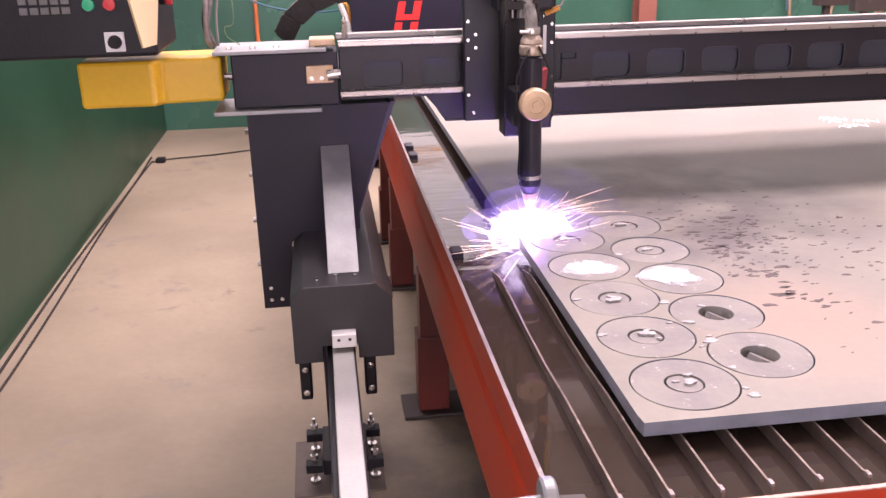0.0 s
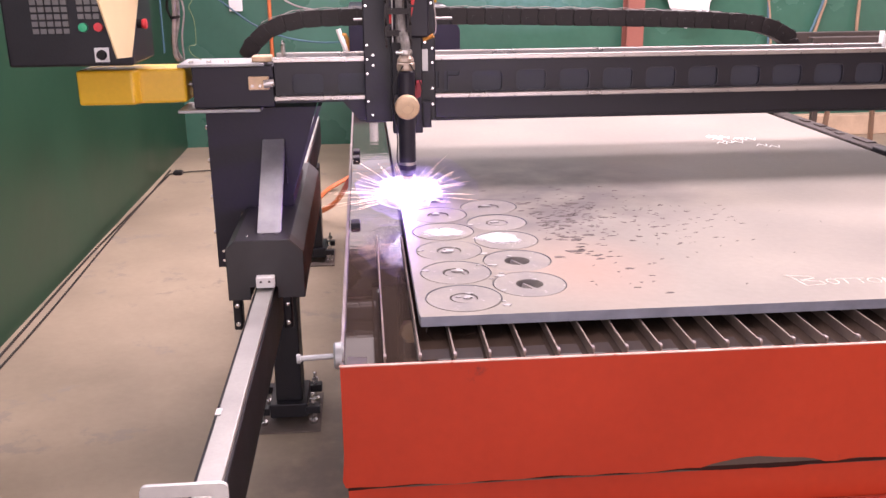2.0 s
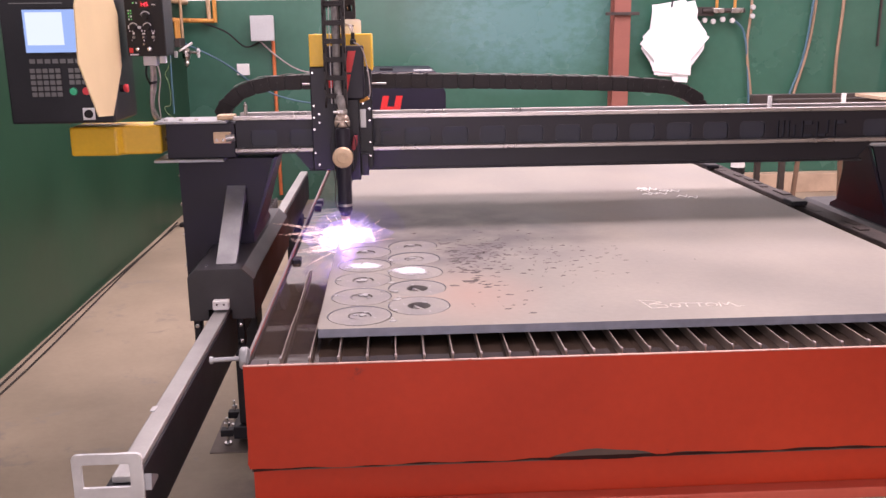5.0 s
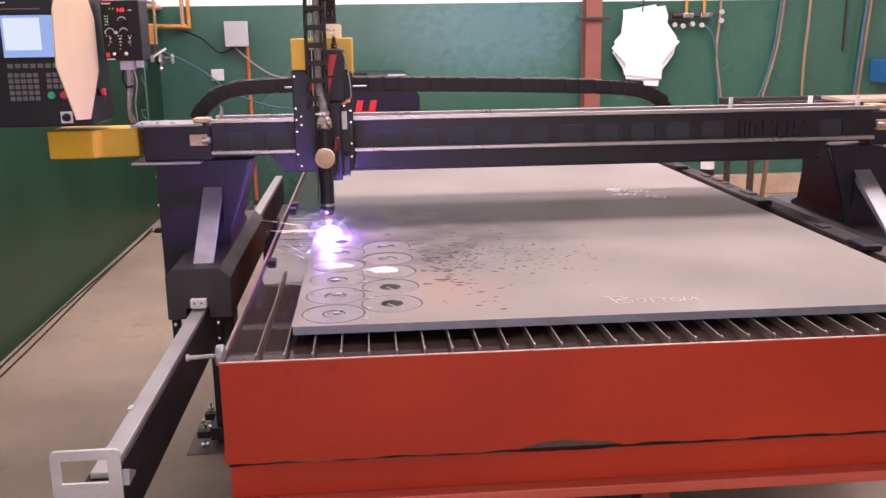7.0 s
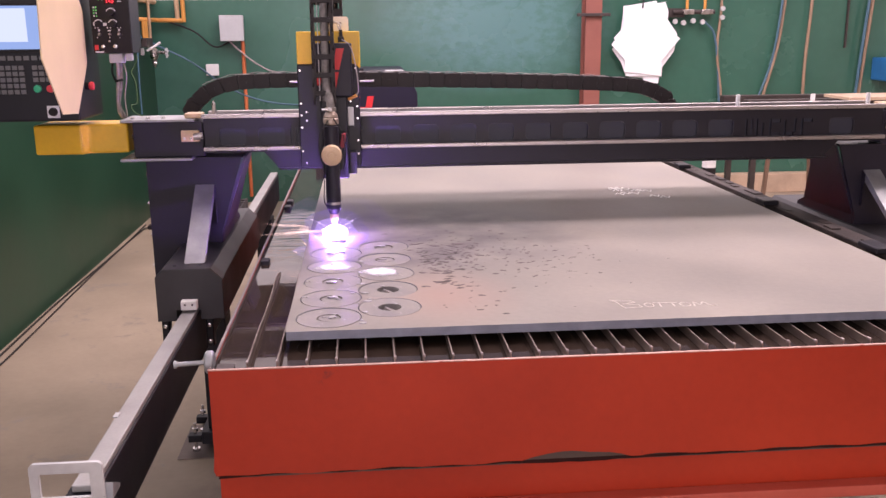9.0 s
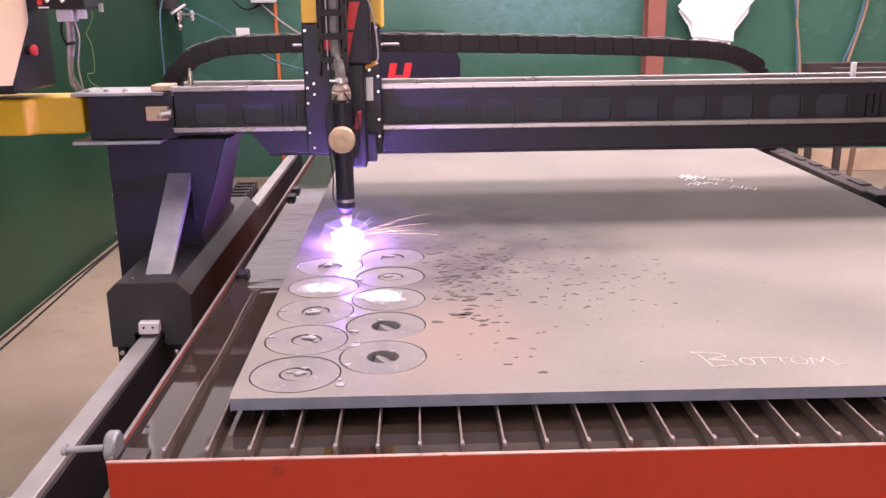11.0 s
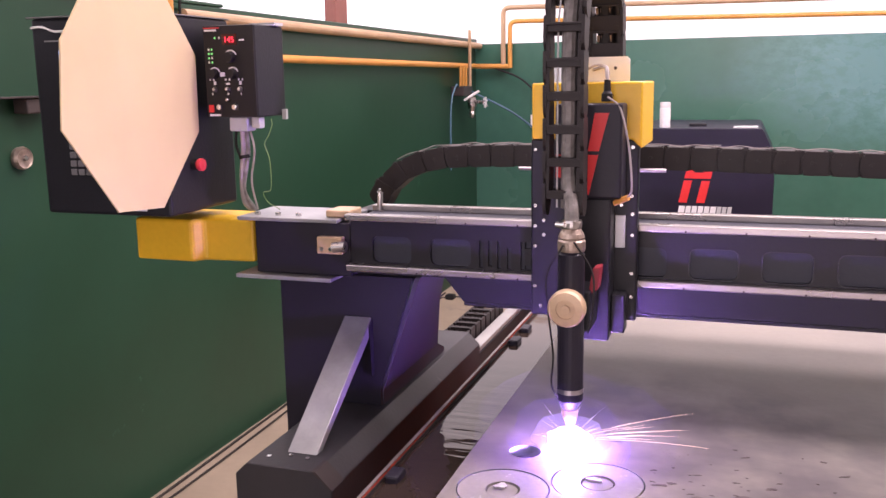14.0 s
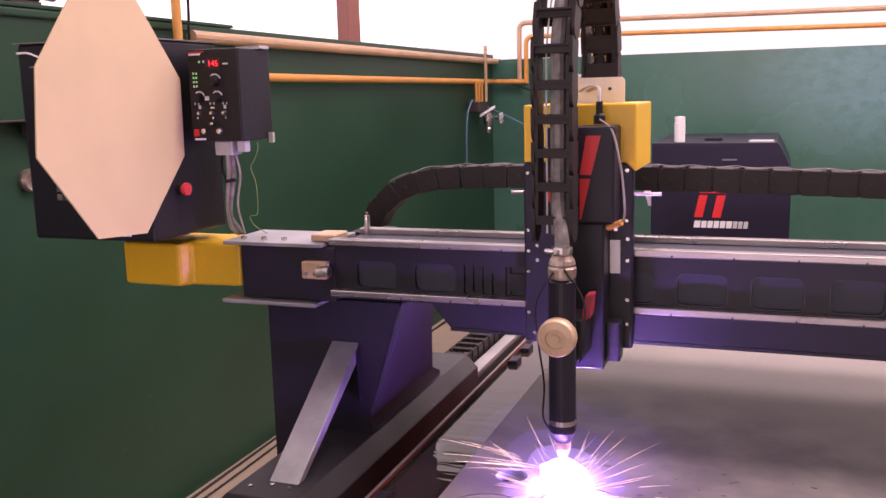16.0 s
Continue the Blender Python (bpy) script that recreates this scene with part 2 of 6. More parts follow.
M_BRASS = material("tan_brass", (0.62, 0.44, 0.27), 0.45, 0.25, scale=30)
M_LOGO = material("logo_red", (0.72, 0.03, 0.025), 0.45, vary=0.1)
M_WHITE = material("white_plastic", (0.80, 0.78, 0.75), 0.5, vary=0.08)
M_PAPER = material("white_paper", (0.93, 0.93, 0.93), 0.7, vary=0.05, scale=3)
M_GREY = material("grey_box", (0.50, 0.51, 0.50), 0.5, vary=0.1)
M_ORANGE = material("orange_conduit", (0.75, 0.20, 0.06), 0.5)
M_PIPE = material("yellow_gas_pipe", (0.72, 0.33, 0.06), 0.45, scale=5, wear=((0.45, 0.25, 0.14), 0.62))
M_PINKPIPE = material("primed_pipe", (0.54, 0.36, 0.20), 0.5, scale=5)
M_POST = material("oxide_post", (0.30, 0.105, 0.075), 0.55, scale=3)
M_HOSEBLUE = material("blue_hose", (0.07, 0.16, 0.22), 0.5)
M_HOSETAN = material("tan_hose", (0.36, 0.235, 0.145), 0.6)
M_RUBBER = material("black_rubber", (0.014, 0.012, 0.012), 0.6, spec=0.3)
M_DUSTY = material("dusty_rubber", (0.050, 0.043, 0.036), 0.75, scale=8, fine=90, vary=0.4, spec=0.2)
M_CABLE = material("grey_cable", (0.42, 0.37, 0.35), 0.55, scale=40, vary=0.4)
M_SLAT = material("rusted_slat", (0.23, 0.18, 0.145), 0.42, 0.45, dark=(0.09, 0.06, 0.05), scale=14, fine=120, bump=0.35, wear=((0.33, 0.26, 0.22), 0.6))
M_TRAY = material("tray_steel", (0.10, 0.065, 0.048), 0.6, 0.1, dark=(0.05, 0.032, 0.026), scale=5, wear=((0.12, 0.075, 0.05), 0.64))
M_WOOD = material("pale_timber", (0.55, 0.40, 0.27), 0.6, scale=7)
M_DARKSTEEL = material("dark_steel", (0.07, 0.055, 0.05), 0.5, 0.4, scale=8, wear=((0.2, 0.12, 0.09), 0.63))
M_SCREEN = glow("lit_screen", (0.36, 0.55, 0.85), 0.6)
M_SCREENW = glow("lit_screen_panel", (0.70, 0.84, 1.0), 0.72)
M_LED = glow("red_digits", (1.0, 0.04, 0.05), 1.7)
M_LEDG = glow("green_lamp", (0.3, 1.0, 0.25), 0.5)
M_DAYLIGHT = glow("daylight_beyond", (1.0, 0.96, 0.88), 1.5)
M_HAZE = glow("hazy_daylight", (1.0, 0.90, 0.78), 0.95)
M_ARC = glow("plasma_core", (0.48, 0.27, 1.0), 7000.0)


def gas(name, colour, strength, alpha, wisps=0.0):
    """Emissive see-through shell for the arc's halo; wisps breaks the outer layers up."""
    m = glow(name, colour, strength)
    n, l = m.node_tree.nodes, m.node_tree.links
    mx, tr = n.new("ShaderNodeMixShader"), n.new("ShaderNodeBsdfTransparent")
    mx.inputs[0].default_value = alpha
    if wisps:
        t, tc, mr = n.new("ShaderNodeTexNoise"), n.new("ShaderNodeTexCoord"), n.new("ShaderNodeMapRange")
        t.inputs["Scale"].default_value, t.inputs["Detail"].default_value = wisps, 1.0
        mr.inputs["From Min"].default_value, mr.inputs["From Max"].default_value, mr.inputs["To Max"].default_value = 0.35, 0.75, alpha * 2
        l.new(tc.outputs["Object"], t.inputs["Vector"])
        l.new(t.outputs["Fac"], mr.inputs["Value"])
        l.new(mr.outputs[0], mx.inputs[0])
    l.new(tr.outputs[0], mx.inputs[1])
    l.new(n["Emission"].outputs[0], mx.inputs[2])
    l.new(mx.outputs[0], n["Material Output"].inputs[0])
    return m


# nested glowing shells that paint the arc's halo and glare
M_HALOS = [gas("inner_arc_halo", (0.92, 0.84, 1.0), 3.2, 0.70), gas("arc_halo", (0.60, 0.42, 1.0), 1.2, 0.18), gas("outer_arc_halo", (0.44, 0.28, 1.0), 0.9, 0.05, 14.0), gas("faint_arc_halo", (0.38, 0.24, 0.98), 0.8, 0.016, 12.0)]
M_SPARK = glow("hot_spark", (1.0, 0.66, 0.50), 2.2)
M_SPARKV = glow("violet_spark", (0.85, 0.70, 1.0), 2.0)
M_BTNRED = material("red_button", (0.7, 0.05, 0.06), 0.4)
M_BTNGREEN = material("green_button", (0.02, 0.45, 0.22), 0.4)
M_EARTH = material("earth_wire", (0.20, 0.30, 0.12), 0.5)
M_KEY = material("grey_key", (0.17, 0.165, 0.165), 0.5)
M_PRINT = material("white_print", (0.75, 0.74, 0.74), 0.5, vary=0.05)
M_CHALK2 = material("thick_chalk", (0.97, 0.95, 0.90), 0.5, vary=0.1, scale=60)
M_CHALK = material("chalk", (0.82, 0.75, 0.66), 0.6, vary=0.25, scale=60)


def plate_material():
    """Mill-scale steel plate, with dark flakes scattered where slag has fallen and a reddish stain."""
    m = material("mill_scale_plate", (0.290, 0.262, 0.220), 0.44, 0.10, dark=(0.222, 0.204, 0.177), scale=2.6, fine=70, bump=0.12, spec=0.20)
    n, l = m.node_tree.nodes, m.node_tree.links
    bsdf = n["Principled BSDF"]
    base = bsdf.inputs["Base Color"].links[0].from_socket
    tc = n.new("ShaderNodeTexCoord")

    def near(x, y, sx, sy):
        mp = n.new("ShaderNodeMapping")
        mp.vector_type = "TEXTURE"
        mp.inputs["Location"].default_value, mp.inputs["Scale"].default_value = (x, y, 0), (sx, sy, 50)
        l.new(tc.outputs["Object"], mp.inputs["Vector"])
        g = n.new("ShaderNodeTexGradient")
        g.gradient_type = "SPHERICAL"
        l.new(mp.outputs[0], g.inputs[0])
        return g.outputs["Fac"]

    def blend(fac, colour, under):
        mx = n.new("ShaderNodeMix")
        mx.data_type = "RGBA"
        l.new(fac, mx.inputs[0])
        l.new(under, mx.inputs[6])
        mx.inputs[7].default_value = (*colour, 1)
        return mx.outputs[2]

    def mul(a, k, clamp=True):
        q = n.new("ShaderNodeMath")
        q.operation, q.use_clamp = "MULTIPLY", clamp
        l.new(a, q.inputs[0])
        if isinstance(k, float):
            q.inputs[1].default_value = k
        else:
            l.new(k, q.inputs[1])
        return q.outputs[0]

    # damp, sooty ground round the present cut
    damp = n.new("ShaderNodeTexNoise")
    damp.inputs["Scale"].default_value, damp.inputs["Detail"].default_value = 9, 6
    l.new(tc.outputs["Object"], damp.inputs["Vector"])
    dm = n.new("ShaderNodeMapRange")
    dm.inputs["From Min"].default_value, dm.inputs["From Max"].default_value = 0.30, 0.62
    l.new(damp.outputs["Fac"], dm.inputs["Value"])
    wet = mul(mul(near(-0.50, -0.66, 0.62, 0.50), 2.4), dm.outputs[0])
    base = blend(mul(wet, 0.80), (0.112, 0.098, 0.101), base)
    base = blend(mul(near(-0.41, -1.28, 0.20, 0.26), 0.55), (0.36, 0.22, 0.17), base)
    l.new(base, bsdf.inputs["Base Color"])
    return m


def sheen_and_wear(m, x, z, sx, sz, colour):
    """A paler patch of chalky paint and painted sheen round one spot of a wall, broken up by scrapes."""
    n, l = m.node_tree.nodes, m.node_tree.links
    bsdf = n["Principled BSDF"]
    base = bsdf.inputs["Base Color"].links[0].from_socket
    tc, mp, g = n.new("ShaderNodeTexCoord"), n.new("ShaderNodeMapping"), n.new("ShaderNodeTexGradient")
    mp.vector_type, g.gradient_type = "TEXTURE", "SPHERICAL"
    mp.inputs["Location"].default_value, mp.inputs["Scale"].default_value = (x, 0, z), (sx, 50, sz)
    l.new(tc.outputs["Object"], mp.inputs["Vector"])
    l.new(mp.outputs[0], g.inputs[0])
    t, st, mr, mu, mx = n.new("ShaderNodeTexNoise"), n.new("ShaderNodeMapping"), n.new("ShaderNodeMapRange"), n.new("ShaderNodeMath"), n.new("ShaderNodeMix")
    st.inputs["Scale"].default_value = (1.0, 1.0, 1.7)
    t.inputs["Scale"].default_value, t.inputs["Detail"].default_value, t.inputs["Roughness"].default_value = 11, 8, 0.68
    mr.inputs["From Min"].default_value, mr.inputs["From Max"].default_value, mr.inputs["To Min"].default_value = 0.40, 0.60, 0.50
    l.new(tc.outputs["Object"], st.inputs[0])
    l.new(st.outputs[0], t.inputs["Vector"])
    l.new(t.outputs["Fac"], mr.inputs["Value"])
    mu.operation = "MULTIPLY"
    mu.use_clamp = True
    l.new(g.outputs["Fac"], mu.inputs[0])
    l.new(mr.outputs[0], mu.inputs[1])
    m2 = n.new("ShaderNodeMath")
    m2.operation, m2.use_clamp = "MULTIPLY", True
    m2.inputs[1].default_value = 1.9
    l.new(mu.outputs[0], m2.inputs[0])
    mx.data_type = "RGBA"
    l.new(m2.outputs[0], mx.inputs[0])
    l.new(base, mx.inputs[6])
    mx.inputs[7].default_value = (*colour, 1)
    l.new(mx.outputs[2], bsdf.inputs["Base Color"])


# wall coordinates are counted from the middle of its foot
# the glossy wall's bluish sheen is coloured in along with the flaking
sheen_and_wear(M_TEAL, -1.45, 1.42, 1.05, 0.60, (0.100, 0.222, 0.215))
M_PLATE = plate_material()
M_DISC = material("cut_steel", (0.272, 0.250, 0.222), 0.58, 0.05, dark=(0.215, 0.20, 0.195), scale=14, fine=110, bump=0.15, wear=((0.42, 0.40, 0.38), 0.63), spec=0.1)
# plate edge, with the bluish light on it put into the colour
M_EDGE = material("lit_plate_edge", (0.27, 0.28, 0.33), 0.42, 0.3, scale=20)


def water_material():
    m = bpy.data.materials.new("tray_water")
    m.use_nodes = True
    n, l = m.node_tree.nodes, m.node_tree.links
    b = n["Principled BSDF"]
    b.inputs["Base Color"].default_value = (0.035, 0.024, 0.018, 1)
    b.inputs["Roughness"].default_value = 0.04
    b.inputs["IOR"].default_value = 1.40
    b.inputs["Specular IOR Level"].default_value = 0.7
    t = n.new("ShaderNodeTexNoise")
    t.inputs["Scale"].default_value, t.inputs["Detail"].default_value = 16, 2
    bp = n.new("ShaderNodeBump")
    bp.inputs["Distance"].default_value = 0.01
    gp, gr, gm = n.new("ShaderNodeMapping"), n.new("ShaderNodeTexGradient"), n.new("ShaderNodeMapRange")
    gp.vector_type, gr.gradient_type = "TEXTURE", "SPHERICAL"
    gp.inputs["Location"].default_value, gp.inputs["Scale"].default_value = (-0.80, -0.55, 0), (0.6, 0.50, 9)
    gm.inputs["To Min"].default_value, gm.inputs["To Max"].default_value = 0.02, 0.20
    tc, mp = n.new("ShaderNodeTexCoord"), n.new("ShaderNodeMapping")
    mp.inputs["Scale"].default_value = (0.35, 1.8, 1)
    l.new(tc.outputs["Object"], mp.inputs[0])
    l.new(mp.outputs[0], t.inputs["Vector"])
    l.new(tc.outputs["Object"], gp.inputs[0])
    l.new(gp.outputs[0], gr.inputs[0])
    l.new(gr.outputs["Fac"], gm.inputs["Value"])
    l.new(gm.outputs[0], bp.inputs["Strength"])
    l.new(t.outputs["Fac"], bp.inputs["Height"])
    l.new(bp.outputs[0], b.inputs["Normal"])
    return m


M_WATER = water_material()

# ---- structure ----
XW, YW, XE, YS, ZR = -1.335, 5.85, 7.0, -6.0, 4.3
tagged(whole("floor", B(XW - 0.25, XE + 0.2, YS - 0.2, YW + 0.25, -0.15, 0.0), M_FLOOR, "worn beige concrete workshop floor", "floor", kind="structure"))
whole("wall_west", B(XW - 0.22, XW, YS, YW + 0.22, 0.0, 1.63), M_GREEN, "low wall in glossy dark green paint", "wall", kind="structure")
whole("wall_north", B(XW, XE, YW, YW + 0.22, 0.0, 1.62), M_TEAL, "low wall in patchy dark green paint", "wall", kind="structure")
# east and south walls are unseen, added to close the shop
whole("wall_east", B(XE, XE + 0.22, YS, YW + 0.22, 0.0, ZR), M_WHITEWALL, "unseen side wall added in cream sheeting", "wall", kind="structure")
bm = bmesh.new()
box(bm, XW - 0.22, -1.1, YS - 0.22, YS, 0.0, ZR)
box(bm, 2.2, XE + 0.22, YS - 0.22, YS, 0.0, ZR)
box(bm, -1.1, 2.2, YS - 0.22, YS, 3.3, ZR)
whole("wall_south", bm, M_WHITEWALL, "unseen wall added in cream sheeting, open at a shop door", "wall", kind="structure")
bm = bmesh.new()
# unseen roof, added in strips that leave the two roof lights open
box(bm, XW - 0.3, XE + 0.3, YS - 0.3, 0.8, ZR, ZR + 0.06)
box(bm, XW - 0.3, 0.08, 0.8, 1.9, ZR, ZR + 0.06)
box(bm, 4.65, XE + 0.3, 0.8, 1.9, ZR, ZR + 0.06)
box(bm, XW - 0.3, XE + 0.3, 1.9, 2.7, ZR, ZR + 0.06)
box(bm, XW - 0.3, -1.2, 2.7, 4.5, ZR, ZR + 0.06)
box(bm, 4.2, XE + 0.3, 2.7, 4.5, ZR, ZR + 0.06)
box(bm, XW - 0.3, XE + 0.3, 4.5, YW + 0.3, ZR, ZR + 0.06)
whole("ceiling", bm, M_ROOF, "unseen sheeted workshop roof added with two roof lights", "ceiling", kind="structure")
# unseen upper sheeting, added above the openings of the two low walls
whole("wall_north_upper", B(XW, XE, YW, YW + 0.1, 3.8, ZR), M_WHITEWALL, "unseen cream sheeting added above the window band", "wall", kind="structure")
whole("wall_west_upper", B(XW - 0.1, XW, YS, YW + 0.1, 3.8, ZR), M_WHITEWALL, "unseen cream sheeting added above the window band", "wall", kind="structure")
# bright hazy daylight beyond the open bands
whole("backdrop", B(XW - 0.9, XE, YW + 0.55, YW + 0.6, 1.2, 4.6), M_HAZE, "bright hazy daylight outside", "backdrop", kind="structure")
whole("backdrop", B(XW - 0.75, XW - 0.7, YS, YW + 0.5, 1.2, 4.6), M_DAYLIGHT, "bright hazy daylight outside", "backdrop", kind="structure")
# coping on the low walls
whole("trim", B(XW - 0.24, XW + 0.012, YS, YW - 0.003, 1.63, 1.655, bev=0.006), M_GREEN, "dark green coping on the low wall", "trim", kind="structure")

whole("trim", B(XW - 0.24, XW + 0.014, YS, 2.55, 1.656, 1.668, bev=0.003), M_GREEN, "dark green strip on the coping", "trim", kind="structure")

# ---- water table ----
M_CRUST = material("crusted_steel", (0.060, 0.045, 0.038), 0.65, 0.2, dark=(0.024, 0.018, 0.016), scale=22, fine=90, bump=0.6, wear=((0.16, 0.10, 0.07), 0.66))
# worn edge with the sky's highlight painted in as pale pink
M_LIP = material("worn_skylit_lip", (0.55, 0.33, 0.27), 0.4, 0.3, scale=18, wear=((0.3, 0.06, 0.04), 0.6))
M_LIPD = material("dark_lip", (0.30, 0.25, 0.24), 0.4, 0.5, scale=18)
TW, TL, RIM, FY = 1.78, 3.25, 0.766, -0.033
table = thing("cutting_table", (TW / 2, TL / 2, 0.0), "red oxide painted steel water table with rusty slats", "cutting table")
wav = random.Random(4)


def ragged(x0, x1, z, amp, n):
    pts = []
    for i in range(n + 1):
        pts.append((x0 + (x1 - x0) * i / n, z + wav.uniform(-amp, amp)))
    return pts


def torn(x):
    """Lower edge of the front panel, burnt away a little near its middle."""
    return 0.5520 + 0.0030 * x + 0.0013 * math.sin(23 * x) + 0.0012 * math.sin(57 * x + 1) + 0.0175 * max(0.0, 1 - abs(x - 0.70) / 0.10) ** 0.45 + 0.004 * max(0.0, 1 - abs(x - 0.86) / 0.02)


low_edge = [(0.008 + (TW - 0.008) * i / 90, torn(TW * i / 90)) for i in range(91)]
part("front_panel", PR([(0.008, RIM)] + low_edge + [(TW, RIM)], "y", FY, FY + 0.006), M_RED, table)
# the left side is folded: its upper band leans in to a groove, the lower band turns out again
def folded_side(inner, outer):
    face = [(0.0080, RIM), (0.0095, 0.728), (0.0120, 0.696), (0.0190, 0.688), (0.0120, 0.668), (0.0040, 0.560), (0.0075, 0.552)]
    bm = bmesh.new()
    prism(bm, [(x + inner, z - inner) for x, z in face] + [(x + outer, z - inner) for x, z in face[::-1]], "y", FY + 0.007, TL)
    return bm


part("side_panel", folded_side(0.0, 0.004), M_RED, table)
part("tray_lining", folded_side(0.0043, 0.0063), M_CRUST, table, "rusty tray lining")
part("side_panel", B(TW - 0.006, TW, FY + 0.007, TL, 0.538, RIM, bev=0.0015), M_RED, table)
part("back_panel", B(0.0145, TW - 0.007, TL - 0.006, TL, 0.538, RIM), M_RED, table)
part("front_lip", B(0.007, TW + 0.001, FY - 0.001, FY + 0.0055, RIM + 0.0003, RIM + 0.0025, bev=0.0006), M_LIP, table, "worn pinkish bare lip, sky-lit edge painted in")
part("side_lip", B(0.007, 0.0130, FY + 0.009, TL, RIM + 0.0003, RIM + 0.0025, bev=0.0006), M_LIPD, table, "worn dark bare lip")
part("tray_lining", B(0.0290, 0.0315, FY + 0.010, TL - 0.01, 0.553, 0.734), M_CRUST, table, "rusty tray lining")
part("tray_lining", B(0.017, TW - 0.009, FY + 0.0063, FY + 0.0088, 0.553, RIM - 0.001), M_TRAY, table, "rusty tray lining")
part("tray_floor", B(0.0285, TW - 0.007, FY + 0.007, TL - 0.007, 0.545, 0.552), M_TRAY, table)
# dark strip painted for the shade where the panel meets the channel below, with a burnt, torn patch
edge = ragged(0.012, TW - 0.004, 0.596, 0.002, 70)
low = [(x, z - 0.004 * max(0.0, 1 - abs(x - 0.72) / 0.16) - 0.004 * max(0.0, 1 - x / 0.08)) for x, z in ragged(0.012, TW - 0.004, 0.5475, 0.0012, 70)]
part("shade_seam", PR(edge + low[::-1], "y", FY + 0.0065, FY + 0.0205), M_REDDARK, table, "dark torn seam, shade under the panel painted in")


# paler red carries the light that the flange's upper face catches
M_FLANGE = material("top_lit_red_paint", (0.56, 0.105, 0.062), 0.45, dark=(0.47, 0.070, 0.036), scale=3, fine=70, bump=0.15)


def channel(name, x0, x1, y0, y1, out):
    """A rolled channel: web and two flanges, the flanges pointing outwards."""
    bm = bmesh.new()
    dx, dy = out
    box(bm, x0, x1, y0, y1, 0.437, 0.556)
    web = part(name, bm, M_RED, table)
    bm = bmesh.new()
    box(bm, (x0 if dy else x1 + 0.0005), x1 + max(dx, 0) * 0.035, (y0 - 0.035 if dy else y0), (y0 - 0.0005 if dy else y1), 0.445, 0.469, bev=0.003)
    part("flange", bm, M_FLANGE, web, "flange painted paler for its lit upper face")


channel("channel", 0.012, TW - 0.012, FY + 0.022, FY + 0.03, (0, -1))
part("channel", B(0.032, 0.044, FY + 0.031, TL - 0.03, 0.437, 0.536, bev=0.003), M_RED, table)
channel("channel", TW - 0.022, TW - 0.014, 0.031, TL - 0.03, (1, 0))
part("channel", B(0.023, TW - 0.023, TL - 0.03, TL - 0.022, 0.437, 0.536), M_RED, table)
# table red darkened, so the legs' shade sits in the colour
M_LEGSHADE = material("shaded_red_paint", (0.20, 0.026, 0.016), 0.5, dark=(0.11, 0.018, 0.013), scale=4, fine=70, wear=((0.07, 0.02, 0.016), 0.6))
for x in (0.062, 0.93, TW - 0.062):
    for y in (0.12, 1.57, 2.56, 3.12):
        leg = part("leg", B(x - 0.035, x + 0.035, y - 0.035, y + 0.035, 0.012, 0.437, bev=0.004), M_LEGSHADE, table, "square red leg, darkened for the shade under the tray")
        part("leg_sleeve", B(x - 0.044, x + 0.044, y - 0.044, y + 0.044, 0.012, 0.245, bev=0.004), M_LEGSHADE, leg)
        part("foot_plate", B(x - 0.09, x + 0.09, y - 0.07, y + 0.07, 0.0, 0.011, bev=0.002), M_DARKSTEEL, leg, "dark steel foot plate")
# quick-release pin at the corner
part("pin_disc", L((0.006, 0.004, 0.771), [(0.0, -0.008), (0.019, -0.008), (0.0215, -0.005), (0.0215, 0.005), (0.019, 0.008), (0.0, 0.008)], axis="x", seg=32), M_ALU, table, "bright steel disc", smooth=False)
bm = C((-0.054, 0.002, 0.769), (0.0, 0.002, 0.771), 0.0045, seg=12)
cyl(bm, (-0.060, 0.002, 0.7688), (-0.054, 0.002, 0.769), 0.0075, seg=12)
part("pin", bm, M_ALU, table, "bright steel pin")
part("corner_angle", PR([(0.018, 0.757), (0.050, 0.757), (0.050, 0.760), (0.018, 0.762)], "y", -0.018, 0.018), M_DARKSTEEL, table)
for y0, y1 in ((0.77, 0.835), (1.55, 1.62), (1.66, 1.73)):
    part("slat_clamp", B(0.017, 0.040, y0 + 0.012, y1 - 0.012, 0.720, 0.768, bev=0.004), M_NAVY, table, "dark blue clamp block")
for y0, y1 in ((0.62, 0.75), (1.33, 1.44), (2.2, 2.3)):
    part("slat_clamp", B(TW - 0.085, TW - 0.03, y0 + 0.03, y1, 0.7695, 0.786, bev=0.004), M_BLACK, table, "dark clamp block")
part("side_rail", B(TW - 0.058, TW + 0.012, 0.05, TL - 0.02, 0.735, 0.769, bev=0.004), M_CRUST, table, "dark crusted side ledge")
crust = random.Random(31)
bm = bmesh.new()
y = 0.10
while y < TL - 0.12:
    ln, x0 = crust.uniform(0.02, 0.10), TW - 0.056 + crust.uniform(0.0, 0.03)
    box(bm, x0, x0 + crust.uniform(0.012, 0.034), y, y + ln, 0.7693, 0.7693 + crust.uniform(0.001, 0.005), bev=0.0010)
    y += ln + crust.uniform(0.03, 0.17)
ob = part("ledge_crust", bm, M_CRUST, table, "lumps of slag along the ledge")
tagged(ob, "lumps of slag along the ledge", kind="stuff")

water = whole("water", B(0.0130, TW - 0.059, FY + 0.010, TL - 0.010, 0.7345, 0.756), M_WATER, "still dark water in the tray", "water", kind="structure")

# ---- plate and cut discs ----
PX0, PX1, PY0, PY1, PZ0, PZ1 = 0.14, 1.625, 0.089, 3.09, 0.777, 0.795
D, RO, RH = 0.1402, 0.0665, 0.0255
